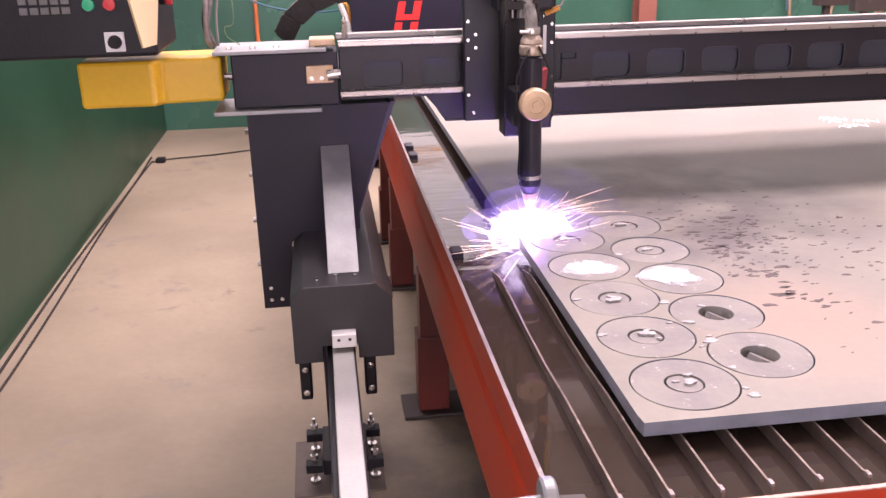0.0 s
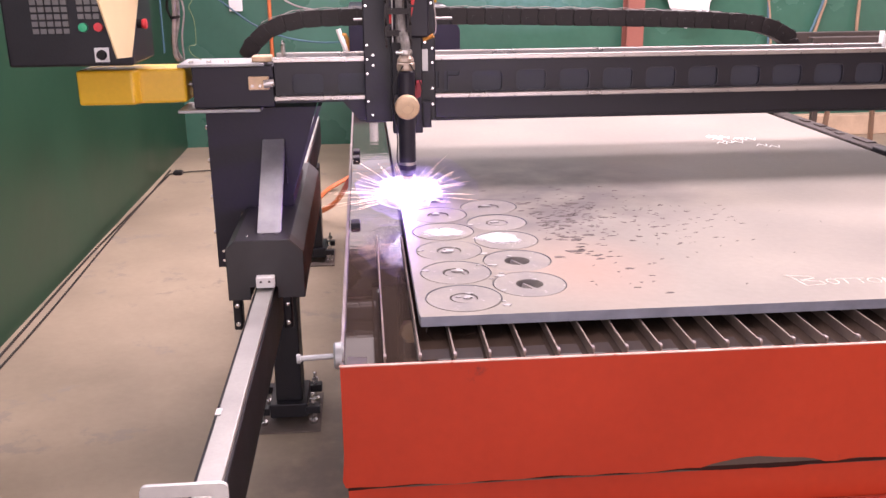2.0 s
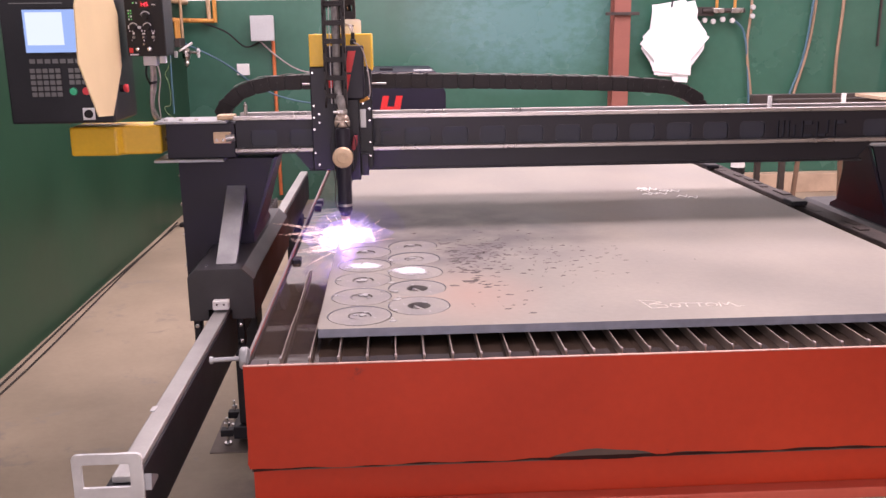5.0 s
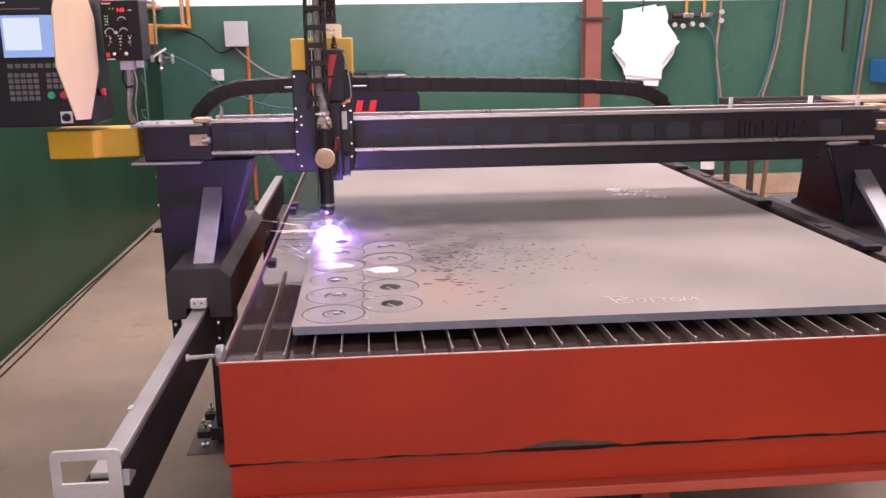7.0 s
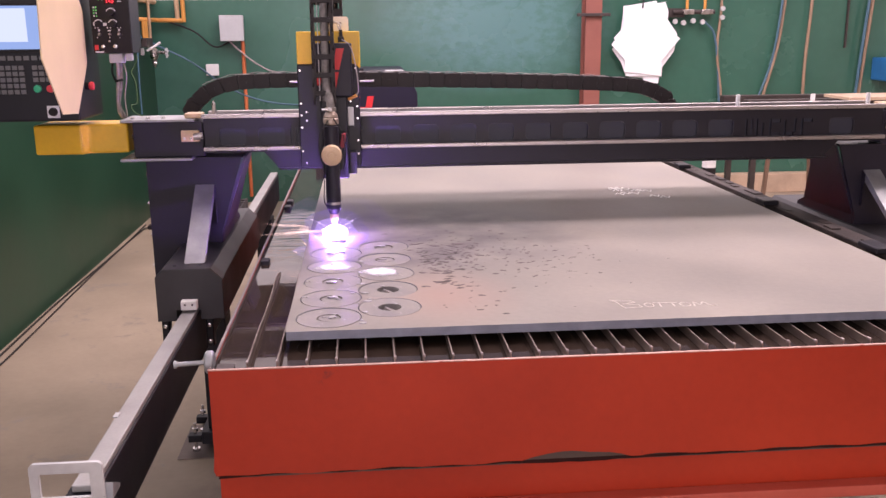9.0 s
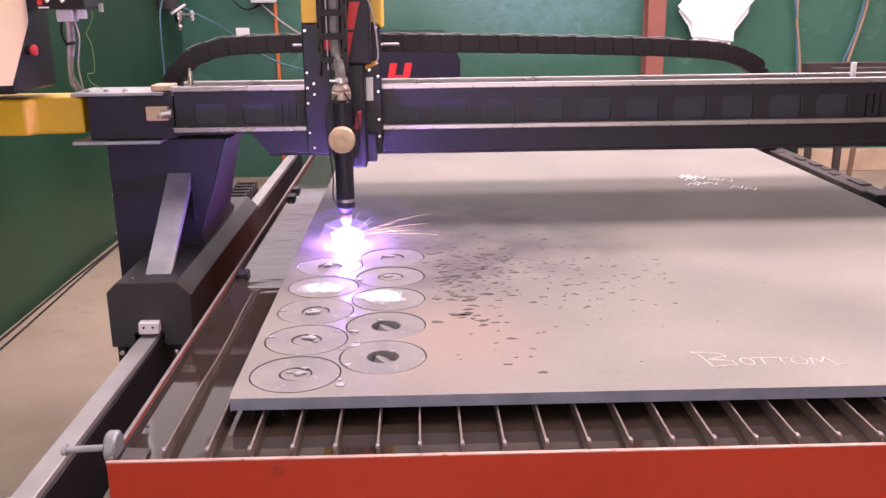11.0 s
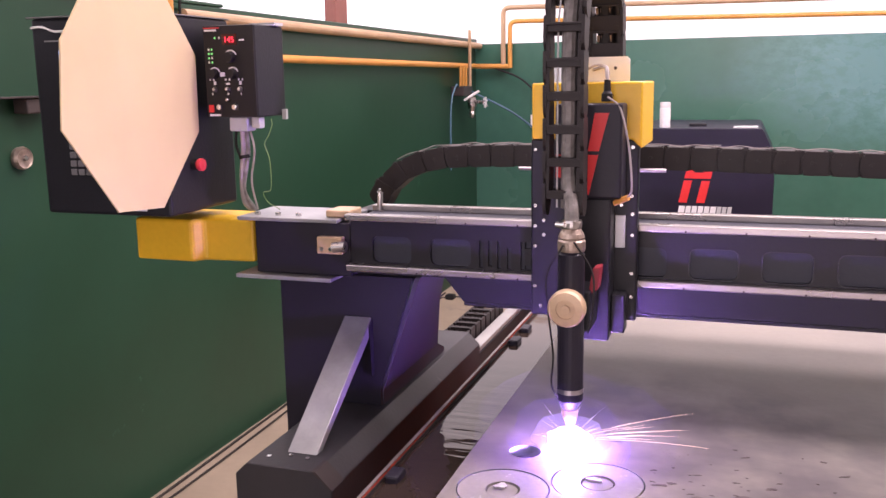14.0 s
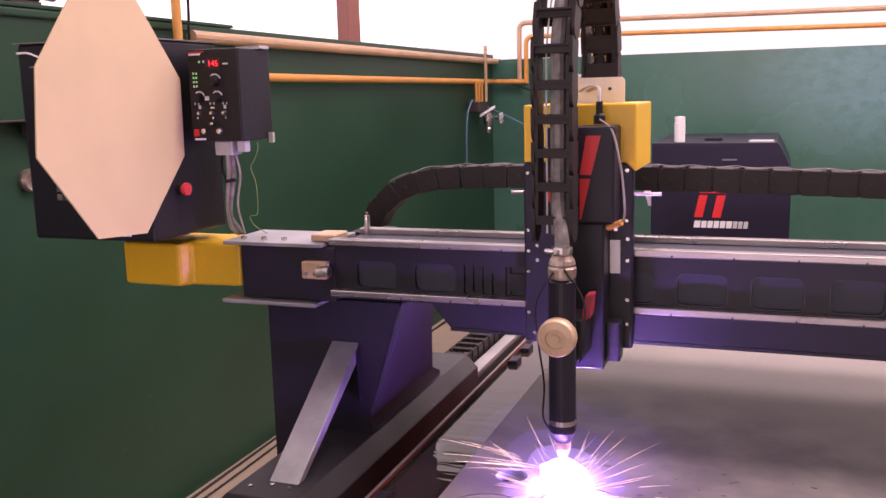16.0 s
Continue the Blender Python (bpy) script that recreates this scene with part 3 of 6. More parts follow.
CENTRES = [(0.224, 0.176 + D * k) for k in range(6)] + [(0.353, 0.236 + D * k) for k in range(5)]


def pierced(outer, holes, z0, z1):
    """A flat sheet with round holes, closed top, bottom and sides."""
    bm = bmesh.new()
    for loop in [outer] + holes:
        vs = [bm.verts.new((x, y, z1)) for x, y in loop]
        for i in range(len(vs)):
            bm.edges.new((vs[i], vs[(i + 1) % len(vs)]))
    bmesh.ops.triangle_fill(bm, use_beauty=True, edges=bm.edges[:])
    for f in bm.faces:
        f.normal_update()
        if f.normal.z < 0:
            f.normal_flip()
    top = bm.faces[:]
    got = bmesh.ops.extrude_face_region(bm, geom=top)
    vs = [g for g in got["geom"] if isinstance(g, bmesh.types.BMVert)]
    bmesh.ops.translate(bm, verts=vs, vec=(0, 0, z0 - z1))
    bmesh.ops.recalc_face_normals(bm, faces=bm.faces[:])
    return bm


def circle(x, y, r, n=44):
    return [(x + r * math.cos(2 * math.pi * i / n), y + r * math.sin(2 * math.pi * i / n)) for i in range(n)]


rnd = random.Random(8)
outer = [(PX0 + 0.002, PY0 + 0.003), (PX1, PY0), (PX1, PY1), (PX0, PY1), (PX0, PY0 + 0.02)]
holes = [circle(x, y, RO + 0.0024) for i, (x, y) in enumerate(CENTRES) if i != 5] + [circle(*CENTRES[5], RH)]
bm = pierced(outer, holes, PZ0, PZ1)
for f in bm.faces:
    f.material_index = 1 if abs(f.normal.z) < 0.5 else 0
plate = whole("steel_plate", bm, [M_PLATE, M_EDGE], "grey mill-scale steel plate lying on the table slats", "steel plate")

for i, (x, y) in enumerate(CENTRES):
    if i == 5:
        continue
    bm = pierced(circle(x, y, RO), [circle(x, y, RH, 28)], PZ0 + 0.001, PZ1 - 0.0003 - 0.0012 * rnd.random())
    ob = whole("cut_disc", bm, M_DISC, "round steel disc cut free in the plate", "cut disc", group="discs cut from the plate")
    ob.rotation_euler = (radians(rnd.uniform(-0.5, 0.5)), radians(rnd.uniform(-0.5, 0.5)), rnd.uniform(0, 6))
    ob.location.z += 0.0003
    if i in (6, 7):
        # the core has dropped and lies tilted in its hole
        bm = C((x + 0.004, y, PZ0 - 0.004), (x + 0.004, y, PZ0 + 0.010), RH - 0.003, seg=24)
        ob = whole("disc_core", bm, M_DISC, "small steel core tilted in its cut hole", "disc core", group="cores of the cut discs")
        ob.rotation_euler = (radians(-10), radians(24), 0)
    else:
        bm = C((x, y, PZ0 + 0.001), (x, y, PZ1 - 0.001 - 0.002 * rnd.random()), RH - 0.0030, seg=28)
        ob = whole("disc_core", bm, M_DISC, "small round steel core in the cut disc", "disc core", group="cores of the cut discs")
        ob.rotation_euler = (radians(rnd.uniform(-2, 2)), radians(rnd.uniform(-2, 2)), 0)


def splash(x, y, r, seed, n=26, sx=1.0, sy=1.0, h=0.0016):
    """A flat, uneven puddle or slag patch."""
    rr = random.Random(seed)
    ph = [rr.uniform(0, 6.28) for _ in range(4)]
    pts = []
    for i in range(n):
        a = 2 * math.pi * i / n
        k = 1 + 0.22 * math.sin(2 * a + ph[0]) + 0.16 * math.sin(3 * a + ph[1]) + 0.12 * math.sin(5 * a + ph[2]) + rr.uniform(-0.06, 0.06)
        pts.append((x + r * sx * k * math.cos(a), y + r * sy * k * math.sin(a)))
    bm = bmesh.new()
    prism(bm, pts, "z", PZ1 - 0.0006, PZ1 + h)
    return bm


def wet_material():
    m = bpy.data.materials.new("white_sheen_film")
    m.use_nodes = True
    b = m.node_tree.nodes["Principled BSDF"]
    # white base colour stands in for daylight mirrored in the water
    b.inputs["Base Color"].default_value = (0.92, 0.91, 0.93, 1)
    b.inputs["Roughness"].default_value = 0.16
    b.inputs["Specular IOR Level"].default_value = 0.9
    n, l = m.node_tree.nodes, m.node_tree.links
    t, bp, tc = n.new("ShaderNodeTexNoise"), n.new("ShaderNodeBump"), n.new("ShaderNodeTexCoord")
    t.inputs["Scale"].default_value = 38
    bp.inputs["Strength"].default_value, bp.inputs["Distance"].default_value = 0.12, 0.004
    l.new(tc.outputs["Object"], t.inputs["Vector"])
    l.new(t.outputs["Fac"], bp.inputs["Height"])
    l.new(bp.outputs[0], b.inputs["Normal"])
    # thin, broken film: the steel shows through in places
    f, mr, tr, mx = n.new("ShaderNodeTexNoise"), n.new("ShaderNodeMapRange"), n.new("ShaderNodeBsdfTransparent"), n.new("ShaderNodeMixShader")
    f.inputs["Scale"].default_value, f.inputs["Detail"].default_value = 42, 5
    mr.inputs["From Min"].default_value, mr.inputs["From Max"].default_value, mr.inputs["To Min"].default_value = 0.56, 1.02, 0.03
    # the film thins out towards its rim
    mp, gr, ad = n.new("ShaderNodeMapping"), n.new("ShaderNodeTexGradient"), n.new("ShaderNodeMath")
    mp.vector_type, gr.gradient_type, ad.operation = "TEXTURE", "SPHERICAL", "MULTIPLY_ADD"
    mp.inputs["Location"].default_value, mp.inputs["Scale"].default_value = (0.5, 0.5, 0.5), (0.52, 0.52, 5.0)
    l.new(tc.outputs["Generated"], mp.inputs[0])
    l.new(mp.outputs[0], gr.inputs[0])
    l.new(gr.outputs["Fac"], ad.inputs[0])
    ad.inputs[1].default_value = 0.75
    l.new(f.outputs["Fac"], ad.inputs[2])
    l.new(tc.outputs["Object"], f.inputs["Vector"])
    l.new(ad.outputs[0], mr.inputs["Value"])
    l.new(mr.outputs[0], mx.inputs[0])
    l.new(tr.outputs[0], mx.inputs[1])
    l.new(b.outputs[0], mx.inputs[2])
    l.new(mx.outputs[0], n["Material Output"].inputs[0])
    return m


M_WET = wet_material()
for x, y, r, sd, sx, sy in ((0.222, 0.583, 0.041, 3, 1.0, 1.15), (0.340, 0.528, 0.043, 5, 1.25, 1.05)):
    ob = whole("puddle", splash(x, y, r, sd, sx=sx, sy=sy, h=0.0006), M_WET, "small puddle on the plate, its bright reflection painted white", "puddle", group="puddles on the plate")
    ob.rotation_euler = (radians(-1.2), 0, 0)
    ob.location.z += 0.0012
M_FLAKE = material("lifted_scale", (0.125, 0.096, 0.092), 0.55, dark=(0.048, 0.036, 0.035), scale=60, fine=300, bump=0.3, spec=0.3)


def flakes(fields, seed):
    """Thin ragged flakes of lifted mill scale; fields: middle x, y, spread x, y, number, size."""
    r = random.Random(seed)
    bm = bmesh.new()
    for cx, cy, sx, sy, count, size in fields:
        for _ in range(count):
            x, y = r.gauss(cx, sx), r.gauss(cy, sy)
            if not (PX0 + 0.03 < x < PX1 - 0.05 and PY0 + 0.03 < y) or any((x - a) ** 2 + (y - b) ** 2 < (RO + 0.012) ** 2 for a, b in CENTRES):
                continue
            hl = size * min(2.6, r.lognormvariate(-0.25, 0.55))
            hw, turn, count_ = hl * r.uniform(0.26, 0.52), r.gauss(0.14, 0.20), r.choice((7, 8, 9, 11))
            pts = []
            for k in range(count_):
                a = 2 * math.pi * k / count_
                q = r.uniform(0.38, 1.2)
                u, v = hl * q * math.cos(a), hw * q * math.sin(a)
                pts.append((x + u * math.cos(turn) - v * math.sin(turn), y + u * math.sin(turn) + v * math.cos(turn)))
            low = [bm.verts.new((px, py, PZ1 - 0.0004)) for px, py in pts]
            top = [bm.verts.new((px, py, PZ1 + 0.0005)) for px, py in pts]
            bm.faces.new(top)
            for k in range(count_):
                bm.faces.new((low[k], low[(k + 1) % count_], top[(k + 1) % count_], top[k]))
    bmesh.ops.recalc_face_normals(bm, faces=bm.faces[:])
    return bm


whole("scale_flakes", flakes(((0.525, 0.715, 0.048, 0.048, 88, 0.0064), (0.485, 0.605, 0.022, 0.028, 34, 0.0072), (0.51, 0.53, 0.042, 0.024, 30, 0.0068), (0.500, 0.412, 0.022, 0.014, 9, 0.0100), (0.530, 0.45, 0.016, 0.010, 5, 0.0085), (0.532, 0.380, 0.012, 0.008, 4, 0.0095),
                              (0.62, 0.62, 0.075, 0.11, 84, 0.0048), (0.80, 0.56, 0.10, 0.13, 60, 0.0036), (0.56, 0.25, 0.05, 0.05, 14, 0.0050), (0.591, 0.161, 0.002, 0.002, 1, 0.0130), (0.50, 0.86, 0.09, 0.06, 26, 0.0052), (0.64, 0.78, 0.09, 0.07, 30, 0.0050)), 6),
      M_FLAKE, "dark ragged flakes of mill scale scattered on the plate", "flakes", kind="stuff")
M_SLAG = material("white_slag", (0.47, 0.45, 0.44), 0.5, dark=(0.26, 0.245, 0.24), scale=120, bump=0.6)
for x, y, r in ((0.295, 0.132, 0.012), (0.305, 0.285, 0.015), (0.292, 0.425, 0.013), (0.165, 0.33, 0.010), (0.30, 0.35, 0.011), (0.30, 0.205, 0.009), (0.165, 0.46, 0.008), (0.29, 0.64, 0.011), (0.236, 0.196, 0.008), (0.214, 0.181, 0.006), (0.231, 0.333, 0.008), (0.240, 0.305, 0.005), (0.218, 0.462, 0.007), (0.236, 0.475, 0.005), (0.366, 0.258, 0.006), (0.341, 0.402, 0.007), (0.292, 0.150, 0.006), (0.310, 0.300, 0.006), (0.286, 0.270, 0.005), (0.272, 0.352, 0.006)):
    bm = splash(x, y, r * 0.52, int(x * 1e4 + y * 1e3), n=18, sx=1.4, sy=0.8, h=0.0014)
    whole("slag_patch", bm, M_SLAG, "crumbly pale slag on the plate", "slag", group="slag patches on the plate")


for k, (x, y) in enumerate(CENTRES):
    if k in (0, 1, 2, 3, 4, 8, 9, 10):
        bm = splash(x + 0.007 * math.cos(k), y + 0.008 * math.sin(2.1 * k), 0.0065 + 0.0012 * (k % 3), 70 + k, n=22, sx=1.3, sy=0.9, h=0.0022)
        whole("slag_patch", bm, M_SLAG, "crumbly pale slag on a disc core", "slag", group="slag patches on the plate")


def strokes(lines, x, y, sx, sy, w, tilt=0.0):
    """Chalk strokes as thin flat ribbons on the plate."""
    bm = bmesh.new()
    for line in lines:
        p = [Vector((x + sx * u, y + sy * v + tilt * u, PZ1 + 0.0004)) for u, v in line]
        for a, b in zip(p, p[1:]):
            d = (b - a).normalized() * w * 0.3
            s = Vector((-(b - a).y, (b - a).x, 0)).normalized() * w / 2
            q = [bm.verts.new(v) for v in (a - d - s, b + d - s, b + d + s, a - d + s)]
            top = [bm.verts.new(v.co + Vector((0, 0, 0.0006))) for v in q]
            bm.faces.new(top)
            for i in range(4):
                bm.faces.new((q[i], q[(i + 1) % 4], top[(i + 1) % 4], top[i]))
    return bm


def round_o(x0, x1, y0, y1, n=14):
    return [((x0 + x1) / 2 + (x1 - x0) / 2 * math.cos(2 * math.pi * i / n), (y0 + y1) / 2 + (y1 - y0) / 2 * math.sin(2 * math.pi * i / n)) for i in range(n + 1)]


WORD = [[(-0.06, 1.05), (0.0, 0.9), (0.05, 0.0)], [(-0.06, 1.05), (0.2, 0.92), (0.24, 0.72), (0.06, 0.52), (0.26, 0.4), (0.28, 0.12), (0.05, 0.0)],
        round_o(0.33, 0.45, 0.1, 0.6), [(0.46, 0.62), (0.62, 0.6)], [(0.54, 0.6), (0.53, 0.12)], [(0.63, 0.6), (0.78, 0.58)], [(0.71, 0.6), (0.70, 0.12)],
        round_o(0.79, 0.93, 0.1, 0.58), [(0.96, 0.08), (0.99, 0.6), (1.05, 0.25), (1.12, 0.62), (1.17, 0.08), (1.26, 0.12)]]
word = thing("chalk_writing", (0.95, 0.17, PZ1), "word BOTTOM chalked on the steel plate", "chalk writing")
for first, last in ((0, 2), (2, 3), (3, 5), (5, 7), (7, 8), (8, 9)):
    part("letter", strokes(WORD[first:last], 0.845, 0.168, 0.168, 0.055, 0.0015, -0.006), M_CHALK, word)
rr = random.Random(12)
scr = []
for k in range(13):
    u, v = rr.uniform(0, 1), rr.uniform(0, 1)
    scr.append([(u, v), (u + 0.10, v + 0.12), (u + 0.16, v - 0.05), (u + 0.24, v + 0.1)])
marks = thing("chalk_writing", (1.27, 1.5, PZ1), "faint unreadable chalk marks on the plate", "chalk writing")
for line in scr:
    part("chalk_stroke", strokes([line], 1.20, 1.42, 0.17, 0.22, 0.0038), M_CHALK2, marks)

# ---- rails on both sides ----
M_DUSTPLATE = material("dusty_steel", (0.22, 0.175, 0.14), 0.6, 0.2, dark=(0.13, 0.10, 0.085), scale=9)


def rail(mirror):
    def X(a, b):
        return (TW - b, TW - a) if mirror else (a, b)
    base = thing("guide_rail", (sum(X(-0.22, -0.16)) / 2, 1.5, 0.0), "black steel floor rail with a bright guide strip", "rail", group="rails beside the table")
    bm = bmesh.new()
    box(bm, *X(-0.225, -0.1725), -0.17, 3.4, 0.462, 0.600, bev=0.003)
    part("rail_beam", bm, M_BLACK, base)
    part("guide_strip", B(*X(-0.2150, -0.1760), -0.16, 3.4, 0.6005, 0.614, bev=0.002), M_STRIP, base, "bright steel guide strip")
    for y in (1.30, 2.9) if not mirror else (0.5, 1.9, 3.2):
        post = part("rail_post", B(*X(-0.243, -0.163), y - 0.06, y + 0.06, 0.0755, 0.4615, bev=0.004), M_BLACK, base)
        part("base_plate", B(*X(-0.262, -0.146), y - 0.085, y + 0.085, 0.030, 0.075, bev=0.003), M_BLACK, post)
        part("floor_plate", B(*X(-0.338, -0.108), y - 0.13, y + 0.13, 0.0, 0.005, bev=0.001), M_DUSTPLATE, post, "thin dusty steel floor plate")
        for dx in (-0.284, -0.130):
            for dy in (-0.075, 0.075):
                x = sum(X(dx - 0.001, dx + 0.001)) / 2
                part("lug", B(x - 0.0215, x + 0.0215, y + dy - 0.016, y + dy + 0.016, 0.042, 0.066, bev=0.002), M_BLACK, post)
                bm = C((x, y + dy, 0.0055), (x, y + dy, 0.105), 0.005, seg=10)
                cyl(bm, (x, y + dy, 0.076), (x, y + dy, 0.087), 0.010, seg=6)
                cyl(bm, (x, y + dy, 0.0055), (x, y + dy, 0.016), 0.013, seg=12)
                part("levelling_bolt", bm, M_BOLT, post, "zinc levelling bolt")
    for y in (0.134,):
        x = sum(X(-0.2145, -0.2125)) / 2
        part("strip_clip", B(x - 0.005, x + 0.006, y - 0.012, y + 0.012, 0.6145, 0.6165, bev=0.0005), M_STOP, base, "small pale clip on the strip's edge")
    if not mirror:
        # end stop: an upright plate with rounded corners and a window
        def rounded(x0, x1, z0, z1, c):
            return [(cx + c * math.cos(radians(a0 + 22.5 * k)), cz + c * math.sin(radians(a0 + 22.5 * k)))
                    for cx, cz, a0 in ((x1 - c, z1 - c, 0), (x0 + c, z1 - c, 90), (x0 + c, z0 + c, 180), (x1 - c, z0 + c, 270)) for k in range(5)]
        bm = pierced(rounded(-0.270, -0.149, 0.535, 0.674, 0.010), [rounded(-0.254, -0.171, 0.610, 0.655, 0.003)], 0.0, 0.007)
        bmesh.ops.transform(bm, matrix=Matrix.Translation((0, -0.188, 0)) @ Matrix.Rotation(radians(90), 4, "X"), verts=bm.verts)
        part("end_stop", bm, M_STOP, base, "bright steel end stop plate")
        part("stop_clip", PR([(-0.188, 0.60), (-0.14, 0.60), (-0.14, 0.606), (-0.18, 0.628)], "x", -0.163, -0.138), M_ALU, base)
    return base


rail(False)
rail(True)

# ---- gantry ----
M_BEAM = material("beam_paint", (0.0155, 0.0135, 0.019), 0.40, scale=5, fine=140, bump=0.15, spec=0.34)
M_LEAD = material("braided_lead", (0.30, 0.275, 0.255), 0.5, dark=(0.13, 0.115, 0.105), scale=55, fine=260, bump=0.5)
GB = Vector((0.89, 1.1, 0.0))
gantry = thing("gantry", GB, "dark blue-black steel gantry spanning the cutting table", "gantry")
PITCH, PW, PZA, PZB = 0.1155, 0.078, 1.046, 1.097
YF = 1.058
POCKETS = [-0.082 + PITCH * k for k in range(14) if k not in (2, 3)] + [1.812]


def beam_front():
    """The face of the beam: a plate with rounded pockets let into it."""
    loops = []
    for xc in POCKETS:
        c = 0.012
        x0, x1 = xc - PW / 2, xc + PW / 2
        pts = []
        for cx, cz, a0 in ((x1 - c, PZB - c, 0), (x0 + c, PZB - c, 90), (x0 + c, PZA + c, 180), (x1 - c, PZA + c, 270)):
            for k in range(4):
                a = radians(a0 + 30 * k)
                pts.append((cx + c * math.cos(a), cz + c * math.sin(a)))
        loops.append(pts)
    # plain bars let into the face where the maker's name stands
    bars = [(1.497, 1.504, PZA, PZB), (1.514, 1.522, PZA + 0.004, PZB), (1.531, 1.538, PZA, PZB), (1.549, 1.557, PZA, PZB - 0.012), (1.574, 1.582, PZA, PZB), (1.5825, 1.612, PZB - 0.012, PZB), (1.5825, 1.612, PZA, PZA + 0.009), (1.622, 1.630, PZA, PZB - 0.004), (1.6305, 1.655, PZA, PZA + 0.010), (1.655, 1.663, PZA + 0.0105, PZB), (1.677, 1.686, PZA, PZB), (1.6865, 1.716, PZB - 0.011, PZB)]
    for shift in (0.0, -1.409):
        for x0, x1, z0, z1 in bars:
            loops.append([(x1 + shift, z1), (x0 + shift, z1), (x0 + shift, z0), (x1 + shift, z0)])
    bm = bmesh.new()
    for loop in [[(-0.165, 1.024), (1.945, 1.024), (1.945, 1.128), (-0.165, 1.128)]] + loops:
        vs = [bm.verts.new((x, YF, z)) for x, z in loop]
        for i in range(len(vs)):
            bm.edges.new((vs[i], vs[(i + 1) % len(vs)]))
    bmesh.ops.triangle_fill(bm, use_beauty=True, edges=bm.edges[:])
    got = bmesh.ops.extrude_face_region(bm, geom=bm.faces[:])
    vs = [g for g in got["geom"] if isinstance(g, bmesh.types.BMVert)]
    bmesh.ops.translate(bm, verts=vs, vec=(0, 0.007, 0))
    bmesh.ops.recalc_face_normals(bm, faces=bm.faces[:])
    return bm


part("beam_face", beam_front(), M_BEAM, gantry)


def pocket_rim(xc):
    """A narrow paler rim round one pocket, the light on its edge put into the colour."""
    def ring(g, y):
        c = 0.012 + g
        out = []
        for cx, cz, a0 in ((xc + PW / 2 - 0.012, PZB - 0.012, 0), (xc - PW / 2 + 0.012, PZB - 0.012, 90), (xc - PW / 2 + 0.012, PZA + 0.012, 180), (xc + PW / 2 - 0.012, PZA + 0.012, 270)):
            for k in range(4):
                a = radians(a0 + 30 * k)
                out.append(bm.verts.new((cx + c * math.cos(a), y, cz + c * math.sin(a))))
        return out
    bm = bmesh.new()
    rings = [ring(0.0018, YF - 0.0001), ring(0.0012, YF - 0.0007), ring(-0.0004, YF - 0.0007), ring(-0.0008, YF + 0.003)]
    for p, q in zip(rings, rings[1:]):
        for k in range(len(p)):
            bm.faces.new((p[k], p[(k + 1) % len(p)], q[(k + 1) % len(p)], q[k]))
    bmesh.ops.recalc_face_normals(bm, faces=bm.faces[:])
    return bm


for xc in POCKETS[3:]:
    part("pocket_rim", pocket_rim(xc), M_NAVYEDGE, gantry, "pocket rim painted paler for the light on its edge")
part("beam_body", B(-0.165, 1.945, YF + 0.0075, 1.19, 1.024, 1.128, bev=0.003), M_POCKETLIT, gantry)
part("cable_tray", B(0.045, 1.80, 1.10, 1.25, 0.963, 0.969), M_BLACK, gantry, "thin black tray under the beam")
part("beam_foot", PR([(0.0, 1.0235), (0.045, 0.970), (1.78, 0.970), (1.83, 1.0235)], "y", 1.10, 1.19), M_BEAM, gantry)
for y, z, name in ((1.047, 1.133, "rail_top"), (1.047, 1.037, "rail_bottom"), (1.182, 1.133, "rail_back")):
    part("linear_rail", B(-0.168, 1.948, y - 0.011, y + 0.0105, z - 0.0055, z + 0.0065, bev=0.002), M_RAIL, gantry, "bright steel linear rail")
for k in range(22):
    for z in (1.034, 1.130):
        bm = bmesh.new()
        bolt(bm, (-0.12 + 0.095 * k, 1.0362, z), "-y", 0.0019, 0.0010)
        part("rail_screw", bm, M_DARKSTEEL, gantry)


def SX(mirror, *v):
    v = [TW - a for a in v] if mirror else list(v)
    return sorted(v)


